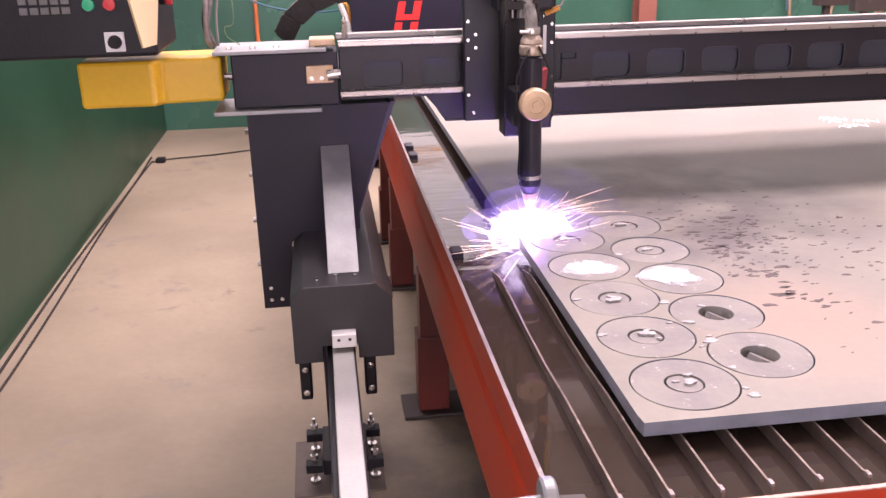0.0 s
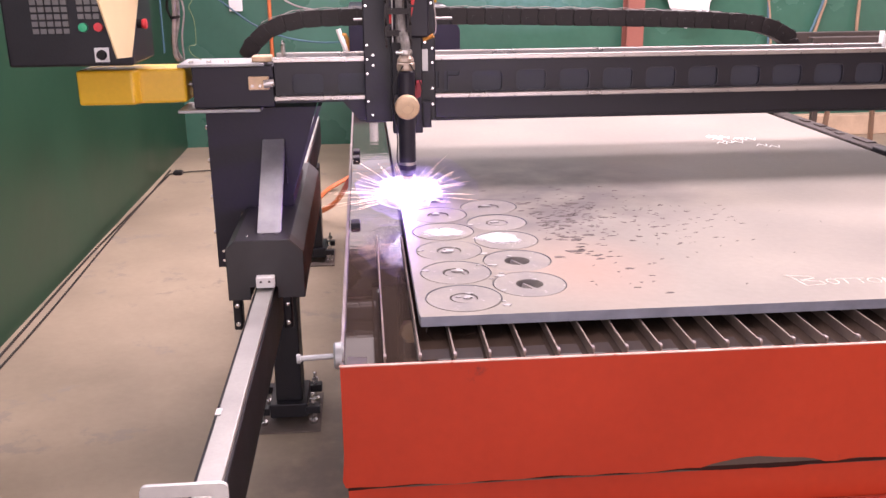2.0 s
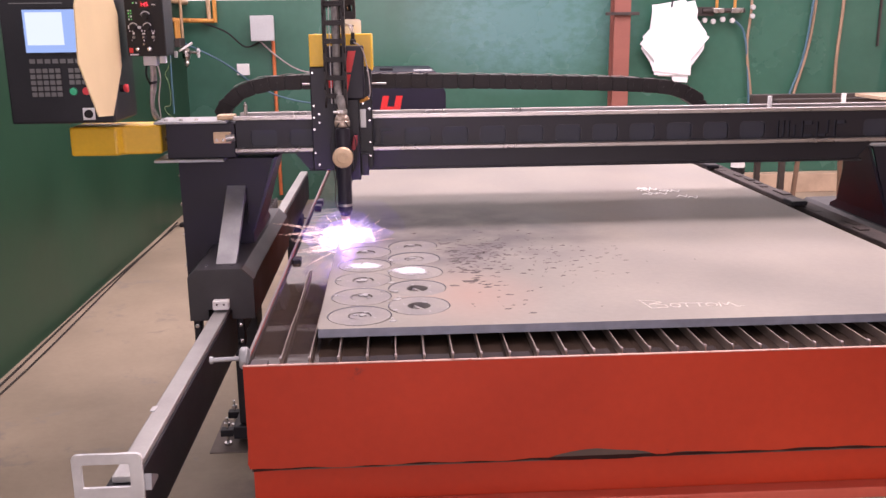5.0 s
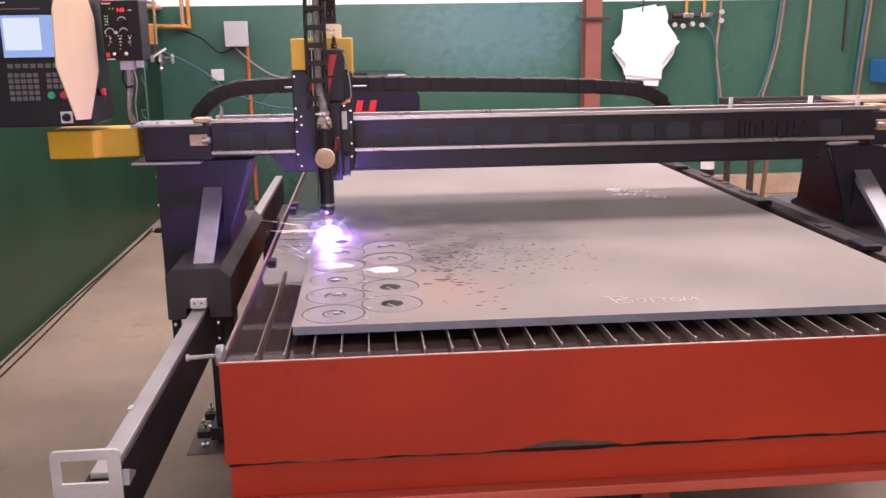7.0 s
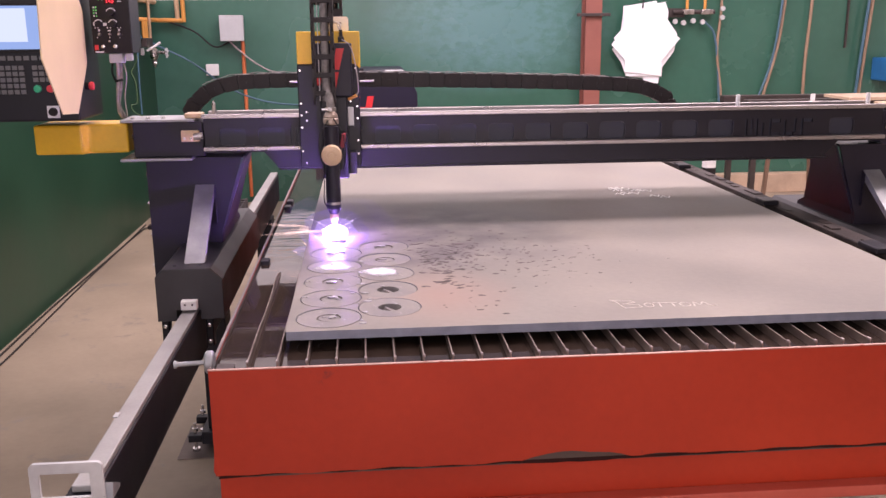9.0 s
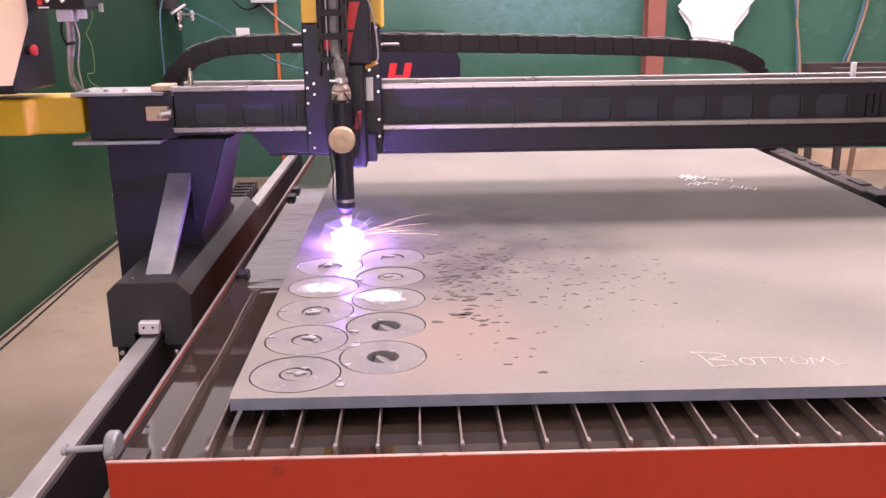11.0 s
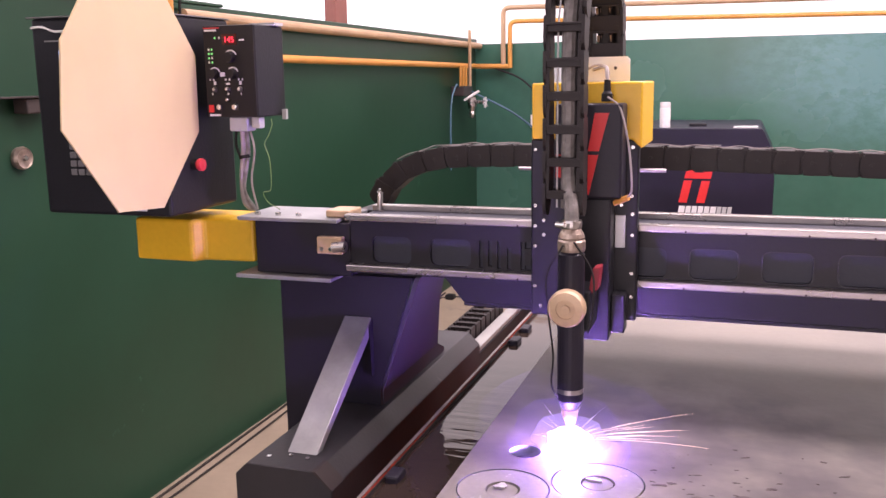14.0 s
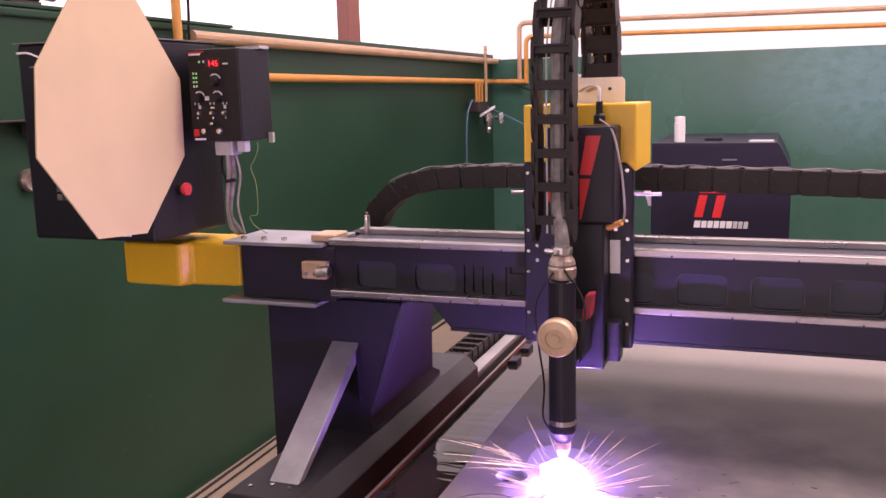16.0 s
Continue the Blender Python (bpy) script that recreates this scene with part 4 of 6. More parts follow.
def end_assembly(mirror):
    s = lambda *v: SX(mirror, *v)
    f = lambda pts: [(TW - a, b) for a, b in pts] if mirror else pts
    part("end_block", B(*s(-0.373, -0.1685), 1.062, 1.20, 1.014, 1.118, bev=0.003), M_NAVY, gantry)
    part("clamp_plate", B(*s(-0.405, -0.19), 1.05, 1.20, 1.1185, 1.126, bev=0.0015), M_ALU, gantry, "bright steel clamp plate")
    part("clamp_plate", B(*s(-0.412, -0.205), 1.045, 1.20, 1.004, 1.012, bev=0.0015), M_ALU, gantry, "bright steel clamp plate")
    for x in (-0.375, -0.33, -0.285, -0.215):
        x = s(x)[0]
        part("plate_bolt", C((x, 1.08, 1.126), (x, 1.08, 1.1315), 0.0065, seg=6), M_BOLT, gantry, "zinc bolt head")
    br = part("bracket", B(*s(-0.231, -0.179), 1.045, 1.0615, 1.060, 1.093, bev=0.002), M_BRASS, gantry, "tan bearing bracket")
    bm = bmesh.new()
    for x in (-0.221, -0.202):
        bolt(bm, (s(x)[0], 1.045, 1.070), "-y", 0.0045, 0.002)
    cyl(bm, (s(-0.191)[0], 1.033, 1.076), (s(-0.165)[0], 1.033, 1.079), 0.010, seg=16)
    part("bearing", bm, M_STEEL, br, "bright steel bearing")
    part("stop_block", B(*s(-0.222, -0.172), 1.07, 1.13, 1.127, 1.141, bev=0.003), M_BRASS, gantry, "tan stop block")
    # leg: upright face, slanting inner side, base
    front = [(-0.357, 0.565), (-0.357, 1.003), (-0.068, 1.003), (-0.141, 0.770), (-0.141, 0.735), (-0.263, 0.735), (-0.287, 0.7135), (-0.287, 0.565)]
    part("leg_face", PR(f(front), "y", 1.124, 1.134), M_NAVY, gantry)
    side = [(1.1345, 0.62), (1.1345, 0.765), (1.1345, 1.003), (1.30, 1.003), (1.355, 0.90), (1.475, 0.765), (1.52, 0.745), (1.52, 0.62)]
    bm = bmesh.new()
    prism(bm, side, "x", *s(-0.150, -0.140))
    for v in bm.verts:
        lean = 0.085 * max(0.0, (v.co.z - 0.765) / 0.238)
        v.co.x += -lean if mirror else lean
    part("leg_side", bm, M_NAVY if mirror else M_LEG_ARCLIT, gantry)
    part("leg_side", PR([(y, z - 0.055 if z < 0.63 else z) for y, z in side], "x", *s(-0.357, -0.348)), M_BLACK, gantry)
    part("leg_top", B(*s(-0.342, -0.072), 1.1345, 1.30, 0.9935, 1.0035), M_BLACK, gantry)
    bm = bmesh.new()
    prism(bm, [(1.122, 0.920), (0.862, 0.735), (0.886, 0.7345), (1.1235, 0.890)], "x", *s(-0.214, -0.156), bev=0.0015)
    gus = part("brace", bm, M_ALU, gantry, "raw aluminium diagonal brace")
    bm = bmesh.new()
    for x in (-0.2, -0.176):
        bolt(bm, (s(x)[0], 0.879, 0.732), "+z", 0.006, 0.008)
    part("brace_bolts", bm, M_BOLT, gus)
    prof = f([(-0.285, 0.583), (-0.285, 0.712), (-0.262, 0.734), (-0.130, 0.734), (-0.100, 0.704), (-0.100, 0.586), (-0.166, 0.586), (-0.166, 0.6155), (-0.231, 0.6155), (-0.231, 0.583)])
    part("truck_cover", PR(prof, "y", 0.802, 1.692, bev=0.002), M_COVER, gantry, "black folded cover over the rail truck")
    part("cover_seam", PR(f([(-0.1365, 0.7343), (-0.1295, 0.7343), (-0.0985, 0.7035), (-0.1020, 0.7035)]), "y", 0.8015, 0.850), M_DARKSTEEL, gantry, "folded end of the cover")
    part("gusset", PR([(1.1235, 0.918), (1.1235, 0.80), (1.112, 0.80), (1.105, 0.905)], "x", *s(-0.1555, -0.1540)), M_NAVY, gantry)
    for x, y in ((-0.235, 0.835), (-0.20, 0.850), (-0.165, 0.845)):
        bm = bmesh.new()
        bolt(bm, (s(x)[0], y, 0.7345), "+z", 0.0045, 0.003)
        part("cover_bolt", bm, M_BOLT, gantry, "zinc cover screw")
    clip = part("rail_wiper", B(*s(-0.214, -0.170), 0.776, 0.8015, 0.622, 0.648, bev=0.002), M_WHITE, gantry, "white plastic rail wiper")
    bm = bmesh.new()
    for x in (-0.202, -0.182):
        bolt(bm, (s(x)[0], 0.776, 0.638), "-y", 0.003, 0.0015)
    part("wiper_screws", bm, M_DARKSTEEL, clip)
    for x in (-0.268, -0.146):
        ob = part("truck_roller", B(*s(x - 0.011, x + 0.011), 0.815, 0.850, 0.500, 0.5815 if x < -0.2 else 0.5850, bev=0.004), M_BLACK, gantry, "black roller block under the truck")
        for z in (0.566, 0.518):
            bm = bmesh.new()
            lathe(bm, (s(x)[0], 0.8145, z), [(0.0, 0.0), (0.0070, 0.0), (0.0060, 0.005), (0.0, 0.006)], axis="y", seg=10)
            part("roller_bolt", bm, M_BOLT, ob, "zinc bolt head")
    bm = bmesh.new()
    for z in (0.66, 0.76, 0.86, 0.95):
        bolt(bm, (s(-0.3575)[0], 1.15, z), "+x" if mirror else "-x", 0.006, 0.008)
    for x, z in ((-0.340, 0.585), (-0.340, 0.612), (-0.318, 0.585)):
        bolt(bm, (s(x)[0], 1.1238, z), "-y", 0.0045, 0.003)
    part("leg_bolts", bm, M_BOLT, gantry)


end_assembly(False)
end_assembly(True)
# comb of the cable carrier that trails behind the truck on the left
for k in range(11):
    y = 1.80 + 0.055 * k
    bm = bmesh.new()
    box(bm, -0.300, -0.292, y, y + 0.045, 0.60, 0.645, bev=0.002)
    box(bm, -0.232, -0.224, y, y + 0.045, 0.60, 0.645, bev=0.002)
    box(bm, -0.292, -0.232, y + 0.012, y + 0.030, 0.637, 0.644)
    box(bm, -0.292, -0.232, y + 0.012, y + 0.030, 0.600, 0.606)
    part("chain_link", bm, M_CHAIN, gantry, "dark plastic chain link")
# yellow drive housing
bm = PR([(-0.658, 1.066), (-0.520, 1.062), (-0.505, 1.085), (-0.394, 1.092), (-0.394, 1.21), (-0.658, 1.21)], "z", 1.026, 1.113, bev=0.006)
yh = part("drive_housing", bm, M_YELLOW, gantry, "yellow painted drive housing")
part("housing_bolt", C((-0.394, 1.14, 1.066), (-0.372, 1.14, 1.066), 0.008, seg=12), M_STEEL, yh)


def link(at, ang, depth, w=0.054, h=0.049):
    """One link of a drag chain that runs in the x-z plane: overlapping side plates with a small boss, two cross bars, clips."""
    bm = bmesh.new()
    for s_ in (-1, 1):
        out, mid = s_ * depth / 2, s_ * (depth / 2 - 0.004)
        # the plate's left end is an arc that lies over the neck of the link before
        arc = [(-0.0105 + 0.0155 * math.cos(radians(a)), h / 2 * math.sin(radians(a))) for a in range(90, 271, 20)]
        prism(bm, arc + [(0.0265, -h * 0.485), (0.0265, h * 0.485)], "y", *sorted((out, mid)), bev=0.0008)
        neck = [(0.008, h * 0.47), (0.008, -h * 0.47)] + [(0.030 + 0.012 * math.cos(radians(a)), h * 0.47 * math.sin(radians(a))) for a in range(-90, 91, 30)]
        prism(bm, neck[::-1], "y", *sorted((mid, mid - s_ * 0.004)))
        cyl(bm, (-0.002, out, -0.002), (-0.002, out + s_ * 0.0014, -0.002), 0.0070, seg=12)
        cyl(bm, (-0.002, out + s_ * 0.0014, -0.002), (-0.002, out + s_ * 0.0026, -0.002), 0.0035, seg=8)
        for x in (0.0150, 0.0215):
            box(bm, x, x + 0.004, *sorted((out - s_ * 0.0005, out - s_ * 0.006)), h / 2, h / 2 + 0.0022)
    for z0, z1 in ((h / 2 - 0.004, h / 2), (-h / 2, -h / 2 + 0.004)):
        box(bm, -0.020, 0.024, -depth / 2 + 0.0045, depth / 2 - 0.0045, z0, z1, bev=0.001)
    bmesh.ops.transform(bm, matrix=Matrix.Translation(at) @ Matrix.Rotation(-ang, 4, "Y"), verts=bm.verts)
    return bm


def chain_path(pts, step):
    p = spline(pts, 24)
    out, gone, want = [], 0.0, step / 2
    for a, b in zip(p, p[1:]):
        d = (b - a).length
        while gone + d >= want:
            out.append((a + (b - a) * ((want - gone) / d), (b - a).normalized()))
            want += step
        gone += d
    return out


TOP = [(-0.288, 1.50, 1.100), (-0.262, 1.50, 1.140), (-0.215, 1.50, 1.180), (-0.15, 1.50, 1.203), (-0.06, 1.50, 1.213), (0.2, 1.50, 1.216), (0.54, 1.50, 1.210), (0.9, 1.50, 1.200), (1.15, 1.50, 1.190), (1.29, 1.50, 1.176), (1.375, 1.50, 1.140), (1.402, 1.50, 1.095)]
for p, d in chain_path(TOP, 0.054):
    part("chain_link", link(p - Vector((0, 0, 0.0022)), math.atan2(d.z, d.x), 0.06), M_CHAIN, gantry, "dark plastic chain link")
part("chain_core", T([(x, y, z) for x, y, z in TOP], 0.011, seg=6), M_RUBBER, gantry, "black cables inside the chain")
wavy = [(p + Vector((0, -0.022, 0)) + Vector((-d.z, 0, d.x)) * (0.0265 + 0.0022 * math.sin(2.3 * k))) for k, (p, d) in enumerate(chain_path(TOP, 0.030))]
part("chain_cable", T([tuple(p) for p in wavy[3:-9]], 0.0011, seg=5), M_CABLE, gantry, "thin grey cable along the chain")
# hidden shelf, added under the chain; it also deepens the plate's shadow
part("chain_shelf", B(-0.33, 1.90, 1.191, 1.56, 1.040, 1.050, bev=0.002), M_BLACK, gantry, "unseen black shelf added behind the beam")
part("chain_foot", B(-0.33, -0.25, 1.45, 1.55, 1.0505, 1.085, bev=0.003), M_BLACK, gantry)
part("chain_foot", B(1.36, 1.44, 1.45, 1.55, 1.0505, 1.080, bev=0.003), M_BLACK, gantry)
part("chain_anchor", C((-0.150, 1.17, 1.1285), (-0.150, 1.17, 1.165), 0.006, seg=12), M_STEEL, gantry)
part("chain_anchor", C((-0.150, 1.17, 1.1655), (-0.150, 1.17, 1.172), 0.003, seg=10), M_STEEL, gantry)
for x in (1.515, 1.955):
    part("chain_support", C((x, 1.17, 1.1285), (x, 1.17, 1.165), 0.007, seg=10), M_WHITE, gantry, "white plastic peg")

M_DULL = material("tarnished_brass", (0.52, 0.42, 0.34), 0.42, 0.75, dark=(0.25, 0.19, 0.15), scale=40, fine=160, bump=0.3)
M_DEEPRED = material("dark_red_lever", (0.30, 0.025, 0.035), 0.45)
# ---- carriage with the torch, sliding along the beam; x is counted from the torch ----
carriage = part("carriage", B(-0.098, 0.082, 1.015, 1.034, 0.978, 1.282, bev=0.003), M_BLACK, gantry, "black carriage plate dotted with zinc screws")
CB = carriage
bm = bmesh.new()
for x, z in [(-0.090, 1.265), (-0.090, 1.17), (-0.090, 1.135), (-0.090, 1.10), (-0.090, 1.03), (-0.075, 1.145), (-0.075, 1.12), (0.072, 1.27), (0.072, 1.19), (0.074, 1.16), (0.055, 1.175), (0.074, 1.125), (0.074, 1.06), (0.074, 1.02), (0.055, 0.995), (-0.08, 0.995)]:
    bm = bmesh.new()
    bolt(bm, (x, 1.0148, z), "-y", 0.0032, 0.0025)
    part("screw", bm, M_BOLT, CB, "zinc screw head")
part("cover", PR([(-0.096, 1.375), (0.086, 1.375), (0.086, 1.268), (0.070, 1.2825), (-0.096, 1.2825)], "y", 1.012, 1.185, bev=0.003), M_YELLOW, CB, "yellow painted cover")
part("lifter_body", B(-0.045, 0.062, 0.955, 1.0145, 1.192, 1.342, bev=0.004), M_NAVY, CB, "dark blue lifter column")
part("lifter_slide", B(-0.030, 0.045, 0.962, 1.0145, 0.955, 1.1915, bev=0.003), M_BLACK, CB)
part("lifter_foot", B(0.0455, 0.068, 0.98, 1.0145, 0.965, 1.03, bev=0.002), M_BLACK, CB)
for pts in ([(0.0085, 1.268), (0.026, 1.268), (0.041, 1.328), (0.0185, 1.328)], [(0.0085, 1.198), (0.0105, 1.198), (0.025, 1.262), (0.0085, 1.262)], [(-0.043, 1.225), (-0.028, 1.225), (-0.026, 1.262), (-0.043, 1.262)]):
    part("red_flash", PR(pts, "y", 0.9538, 0.956), M_LOGO, CB, "slanted red stripe")
part("name_plate", B(0.0458, 0.0625, 1.008, 1.0146, 1.104, 1.158, bev=0.001), M_STOP, CB, "small pale grey plate")
part("limit_pin", C((0.083, 1.02, 1.232), (0.125, 1.02, 1.232), 0.003, seg=8), M_STEEL, CB)
part("limit_pin", C((-0.12, 1.02, 1.232), (-0.099, 1.02, 1.232), 0.003, seg=8), M_STEEL, CB)
part("gas_lead", T([(0.036, 0.975, 1.352), (0.058, 0.955, 1.335), (0.072, 0.948, 1.285), (0.078, 0.948, 1.235), (0.078, 0.952, 1.205), (0.070, 0.958, 1.194)], 0.0018, seg=6), M_CABLE, CB, "thin pale lead")
bm = C((0.050, 0.968, 1.184), (0.073, 0.957, 1.195), 0.005, seg=10)
part("gas_elbow", bm, M_PIPE, CB, "orange gas elbow")
TY = 0.868
tb = bmesh.new()
lathe(tb, (0, TY, 0), [(0.0, 0.868), (0.012, 0.868), (0.016, 0.876), (0.0205, 0.884), (0.0205, 0.898), (0.0185, 0.901), (0.0205, 0.904), (0.0205, 1.118), (0.017, 1.122), (0.0, 1.122)])
torch = part("torch", tb, M_NAVY, CB, "dark blue torch barrel", smooth=False)
part("torch_ring", L((0, TY, 0), [(0.0, 0.8965), (0.0212, 0.8965), (0.0212, 0.9035), (0.0, 0.9035)]), M_STEEL, CB, "bright ring on the torch")
part("torch_collar", L((0, TY, 0), [(0.0, 1.1225), (0.0205, 1.1225), (0.0215, 1.126), (0.0215, 1.138), (0.0195, 1.141), (0.0205, 1.144), (0.0185, 1.150), (0.0135, 1.158), (0.0, 1.158)]), M_DULL, CB, "bright torch collar")
part("torch_nozzle", L((0, TY, 0), [(0.0, 0.838), (0.005, 0.838), (0.012, 0.855), (0.0135, 0.8675), (0.0, 0.8675)]), M_BRASS, CB, "brass torch nozzle")
part("torch_clamp", B(-0.026, 0.026, 0.885, 0.9615, 0.99, 1.055, bev=0.003), M_BLACK, CB)
part("clamp_knob", L((0, 0.835, 1.040), [(0.0, -0.012), (0.026, -0.012), (0.029, -0.006), (0.029, 0.006), (0.026, 0.011), (0.015, 0.0125), (0.0145, 0.010), (0.007, 0.010), (0.0065, 0.0135), (0.0, 0.0135)], axis="y", seg=32), M_BRASS, CB, "tan torch clamp knob")
part("clamp_lever", PR([(0.020, 1.045), (0.036, 1.055), (0.040, 1.092), (0.028, 1.09)], "y", 0.90, 0.93, bev=0.002), M_DEEPRED, CB, "dark red clamp lever")
part("lead_clamp", L((0, TY, 1.158), [(0.0, 0.0), (0.0150, 0.0), (0.0158, 0.003), (0.0158, 0.009), (0.0150, 0.012), (0.0, 0.012)]), M_STEEL, CB, "worn steel hose clamp")
part("clamp_screw", C((-0.022, TY - 0.010, 1.164), (-0.008, TY - 0.016, 1.164), 0.0042, seg=10), M_BOLT, CB)
part("torch_lead", T([(0, TY, 1.165), (-0.001, TY + 0.003, 1.19), (-0.008, 0.884, 1.225), (-0.0105, 0.889, 1.26)], 0.0112, seg=10), M_LEAD, CB, "grey braided torch lead")
part("ohmic_wire", T([(-0.008, 0.845, 1.135), (-0.032, 0.835, 1.09), (-0.030, 0.84, 1.03), (-0.024, 0.85, 0.96), (-0.026, 0.85, 0.91), (-0.014, 0.86, 0.882)], 0.0016, seg=5), M_RUBBER, CB, "thin black wire")
part("ohmic_wire", T([(0.008, 0.845, 1.14), (0.034, 0.86, 1.09), (0.036, 0.85, 1.03), (0.030, 0.845, 1.0)], 0.0016, seg=5), M_RUBBER, CB, "thin black wire")


def tall_link(at, d, width=0.062, w=0.0495, h=0.040, bar=0.0105):
    """An open link of the upright chain: two deep stepped side plates, recessed cross bars. d: its way in the y-z plane."""
    bm = bmesh.new()
    for s_ in (-1, 1):
        out, mid = s_ * width / 2, s_ * (width / 2 - 0.005)
        pts = [(-w * 0.34 + h / 2 * math.cos(radians(a)), h / 2 * math.sin(radians(a))) for a in range(90, 271, 30)] + [(w * 0.30, -h / 2), (w * 0.30, h / 2)]
        prism(bm, pts, "x", *sorted((out, mid)))
        pts = [(w * 0.02, h / 2 - 0.001), (w * 0.02, -h / 2 + 0.001)] + [(w * 0.60 + (h / 2 - 0.001) * math.cos(radians(a)), (h / 2 - 0.001) * math.sin(radians(a))) for a in range(-90, 91, 30)]
        prism(bm, pts[::-1], "x", *sorted((mid, mid - s_ * 0.005)))
    for z0, z1 in ((h / 2 - 0.007, h / 2 - 0.003), (-h / 2 + 0.003, -h / 2 + 0.007)):
        box(bm, -width / 2 + 0.005, width / 2 - 0.005, -bar - 0.002, bar - 0.002, z0, z1, bev=0.001)
    for z0 in (h / 2 - 0.003, -h / 2 - 0.0005):
        box(bm, -width / 2 + 0.006, width / 2 - 0.006, bar - 0.006, bar - 0.003, z0, z0 + 0.0035)
    bmesh.ops.transform(bm, matrix=Matrix.Translation(at) @ Matrix.Rotation(math.atan2(d.z, d.y), 4, "X"), verts=bm.verts)
    return bm


LOOP = [(-0.0155, 0.89, 1.185), (-0.0155, 0.89, 1.30), (-0.0155, 0.89, 1.42), (-0.015, 0.896, 1.475), (-0.013, 0.925, 1.545), (-0.008, 0.975, 1.585), (-0.004, 1.02, 1.594), (0.0, 1.07, 1.583), (0.004, 1.12, 1.54), (0.006, 1.145, 1.475), (0.006, 1.15, 1.40)]
for p, d in chain_path(LOOP, 0.0495):
    part("chain_link", tall_link(p, d, bar=0.0070 if p.y < 1.0 else 0.0150), M_CHAIN, CB, "open dark plastic chain link")
part("chain_cable", T([(x + 0.005, y, z) for x, y, z in LOOP[:6]], 0.0112, seg=10), M_LEAD, CB, "grey braided lead in the chain")
part("chain_cable", T([(x + 0.0155, y + 0.006, z) for x, y, z in LOOP], 0.0028, seg=6), M_RUBBER, CB, "black lead in the chain")
part("chain_cable", T([(x, y, z) for x, y, z in LOOP[5:]], 0.0155, seg=10), M_RUBBER, CB, "black leads in the chain")
part("chain_cable", T([(x - 0.013, y + 0.004, z) for x, y, z in LOOP[:5]], 0.0016, seg=6), M_WHITE, CB, "white lead in the chain")
for p, d in [q for q in chain_path(LOOP, 0.0495) if q[0].y > 1.02]:
    up = Vector((0, d.y, d.z))
    out = Vector((0, -d.z, d.y))
    for k in range(4):
        a = p + Vector((-0.013 + 0.007 * k, 0, 0)) - out * 0.0125 + up * 0.0225
        part("tan_strand", C(a - up * 0.0055, a + up * 0.0055, 0.0024, seg=6), M_HOSETAN, CB, "tan lead in the chain")
part("terminal_plate", PR([(-0.028, 1.3755), (0.054, 1.3755), (0.054, 1.412), (0.049, 1.417), (-0.028, 1.417)], "y", 1.095, 1.099), M_WHITE, CB, "small white sheet bracket")
part("plate_screw", C((0.030, 1.0945, 1.398), (0.030, 1.0925, 1.398), 0.003, seg=8), M_DARKSTEEL, CB)
part("chain_end", B(-0.030, 0.042, 1.1, 1.185, 1.3755, 1.395, bev=0.002), M_BLACK, CB)
part("sensor_lead", T([(-0.02, 1.09, 1.395), (0.0, 1.07, 1.403), (0.018, 1.05, 1.40), (0.026, 1.02, 1.385), (0.033, 0.99, 1.372)], 0.0022, seg=6), M_CABLE, CB, "thin pale lead")
part("gland", L((0.033, 0.985, 1.345), [(0.0, 0.0), (0.009, 0.0), (0.009, 0.012), (0.006, 0.016), (0.005, 0.034), (0.0, 0.034)]), M_RUBBER, CB)
part("gland_lead", T([(0.033, 0.985, 1.378), (0.030, 1.0, 1.395), (0.015, 1.06, 1.40), (-0.01, 1.10, 1.395)], 0.003, seg=6), M_CABLE, CB)


# arc, shells for its painted halo, and sparks
def blob(at, r, seed, sx=1, sy=1, sz=1, amp=0.3):
    bm = bmesh.new()
    bmesh.ops.create_icosphere(bm, subdivisions=3, radius=1)
    for v in bm.verts:
        k = 1 + amp * noise.noise(v.co * 2.2 + Vector((seed, 0, 0)))
        v.co = Vector(at) + Vector((v.co.x * sx, v.co.y * sy, v.co.z * sz)) * r * k
    return bm


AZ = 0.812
for k, (r_, mat_) in enumerate(zip((0.025, 0.041, 0.066, 0.110), M_HALOS)):
    part("arc_halo", blob((0, TY, AZ + 0.002 + 0.004 * k), r_, 4 + k, 1.45, 1.15, 0.85, 0.22), mat_, CB, "violet see-through shell for the arc's halo", smooth=True)
part("arc", blob((0, TY - 0.002, AZ - 0.007), 0.014, 1, 1.1, 1.0, 0.7), M_ARC, CB, "white-violet plasma arc", smooth=True)


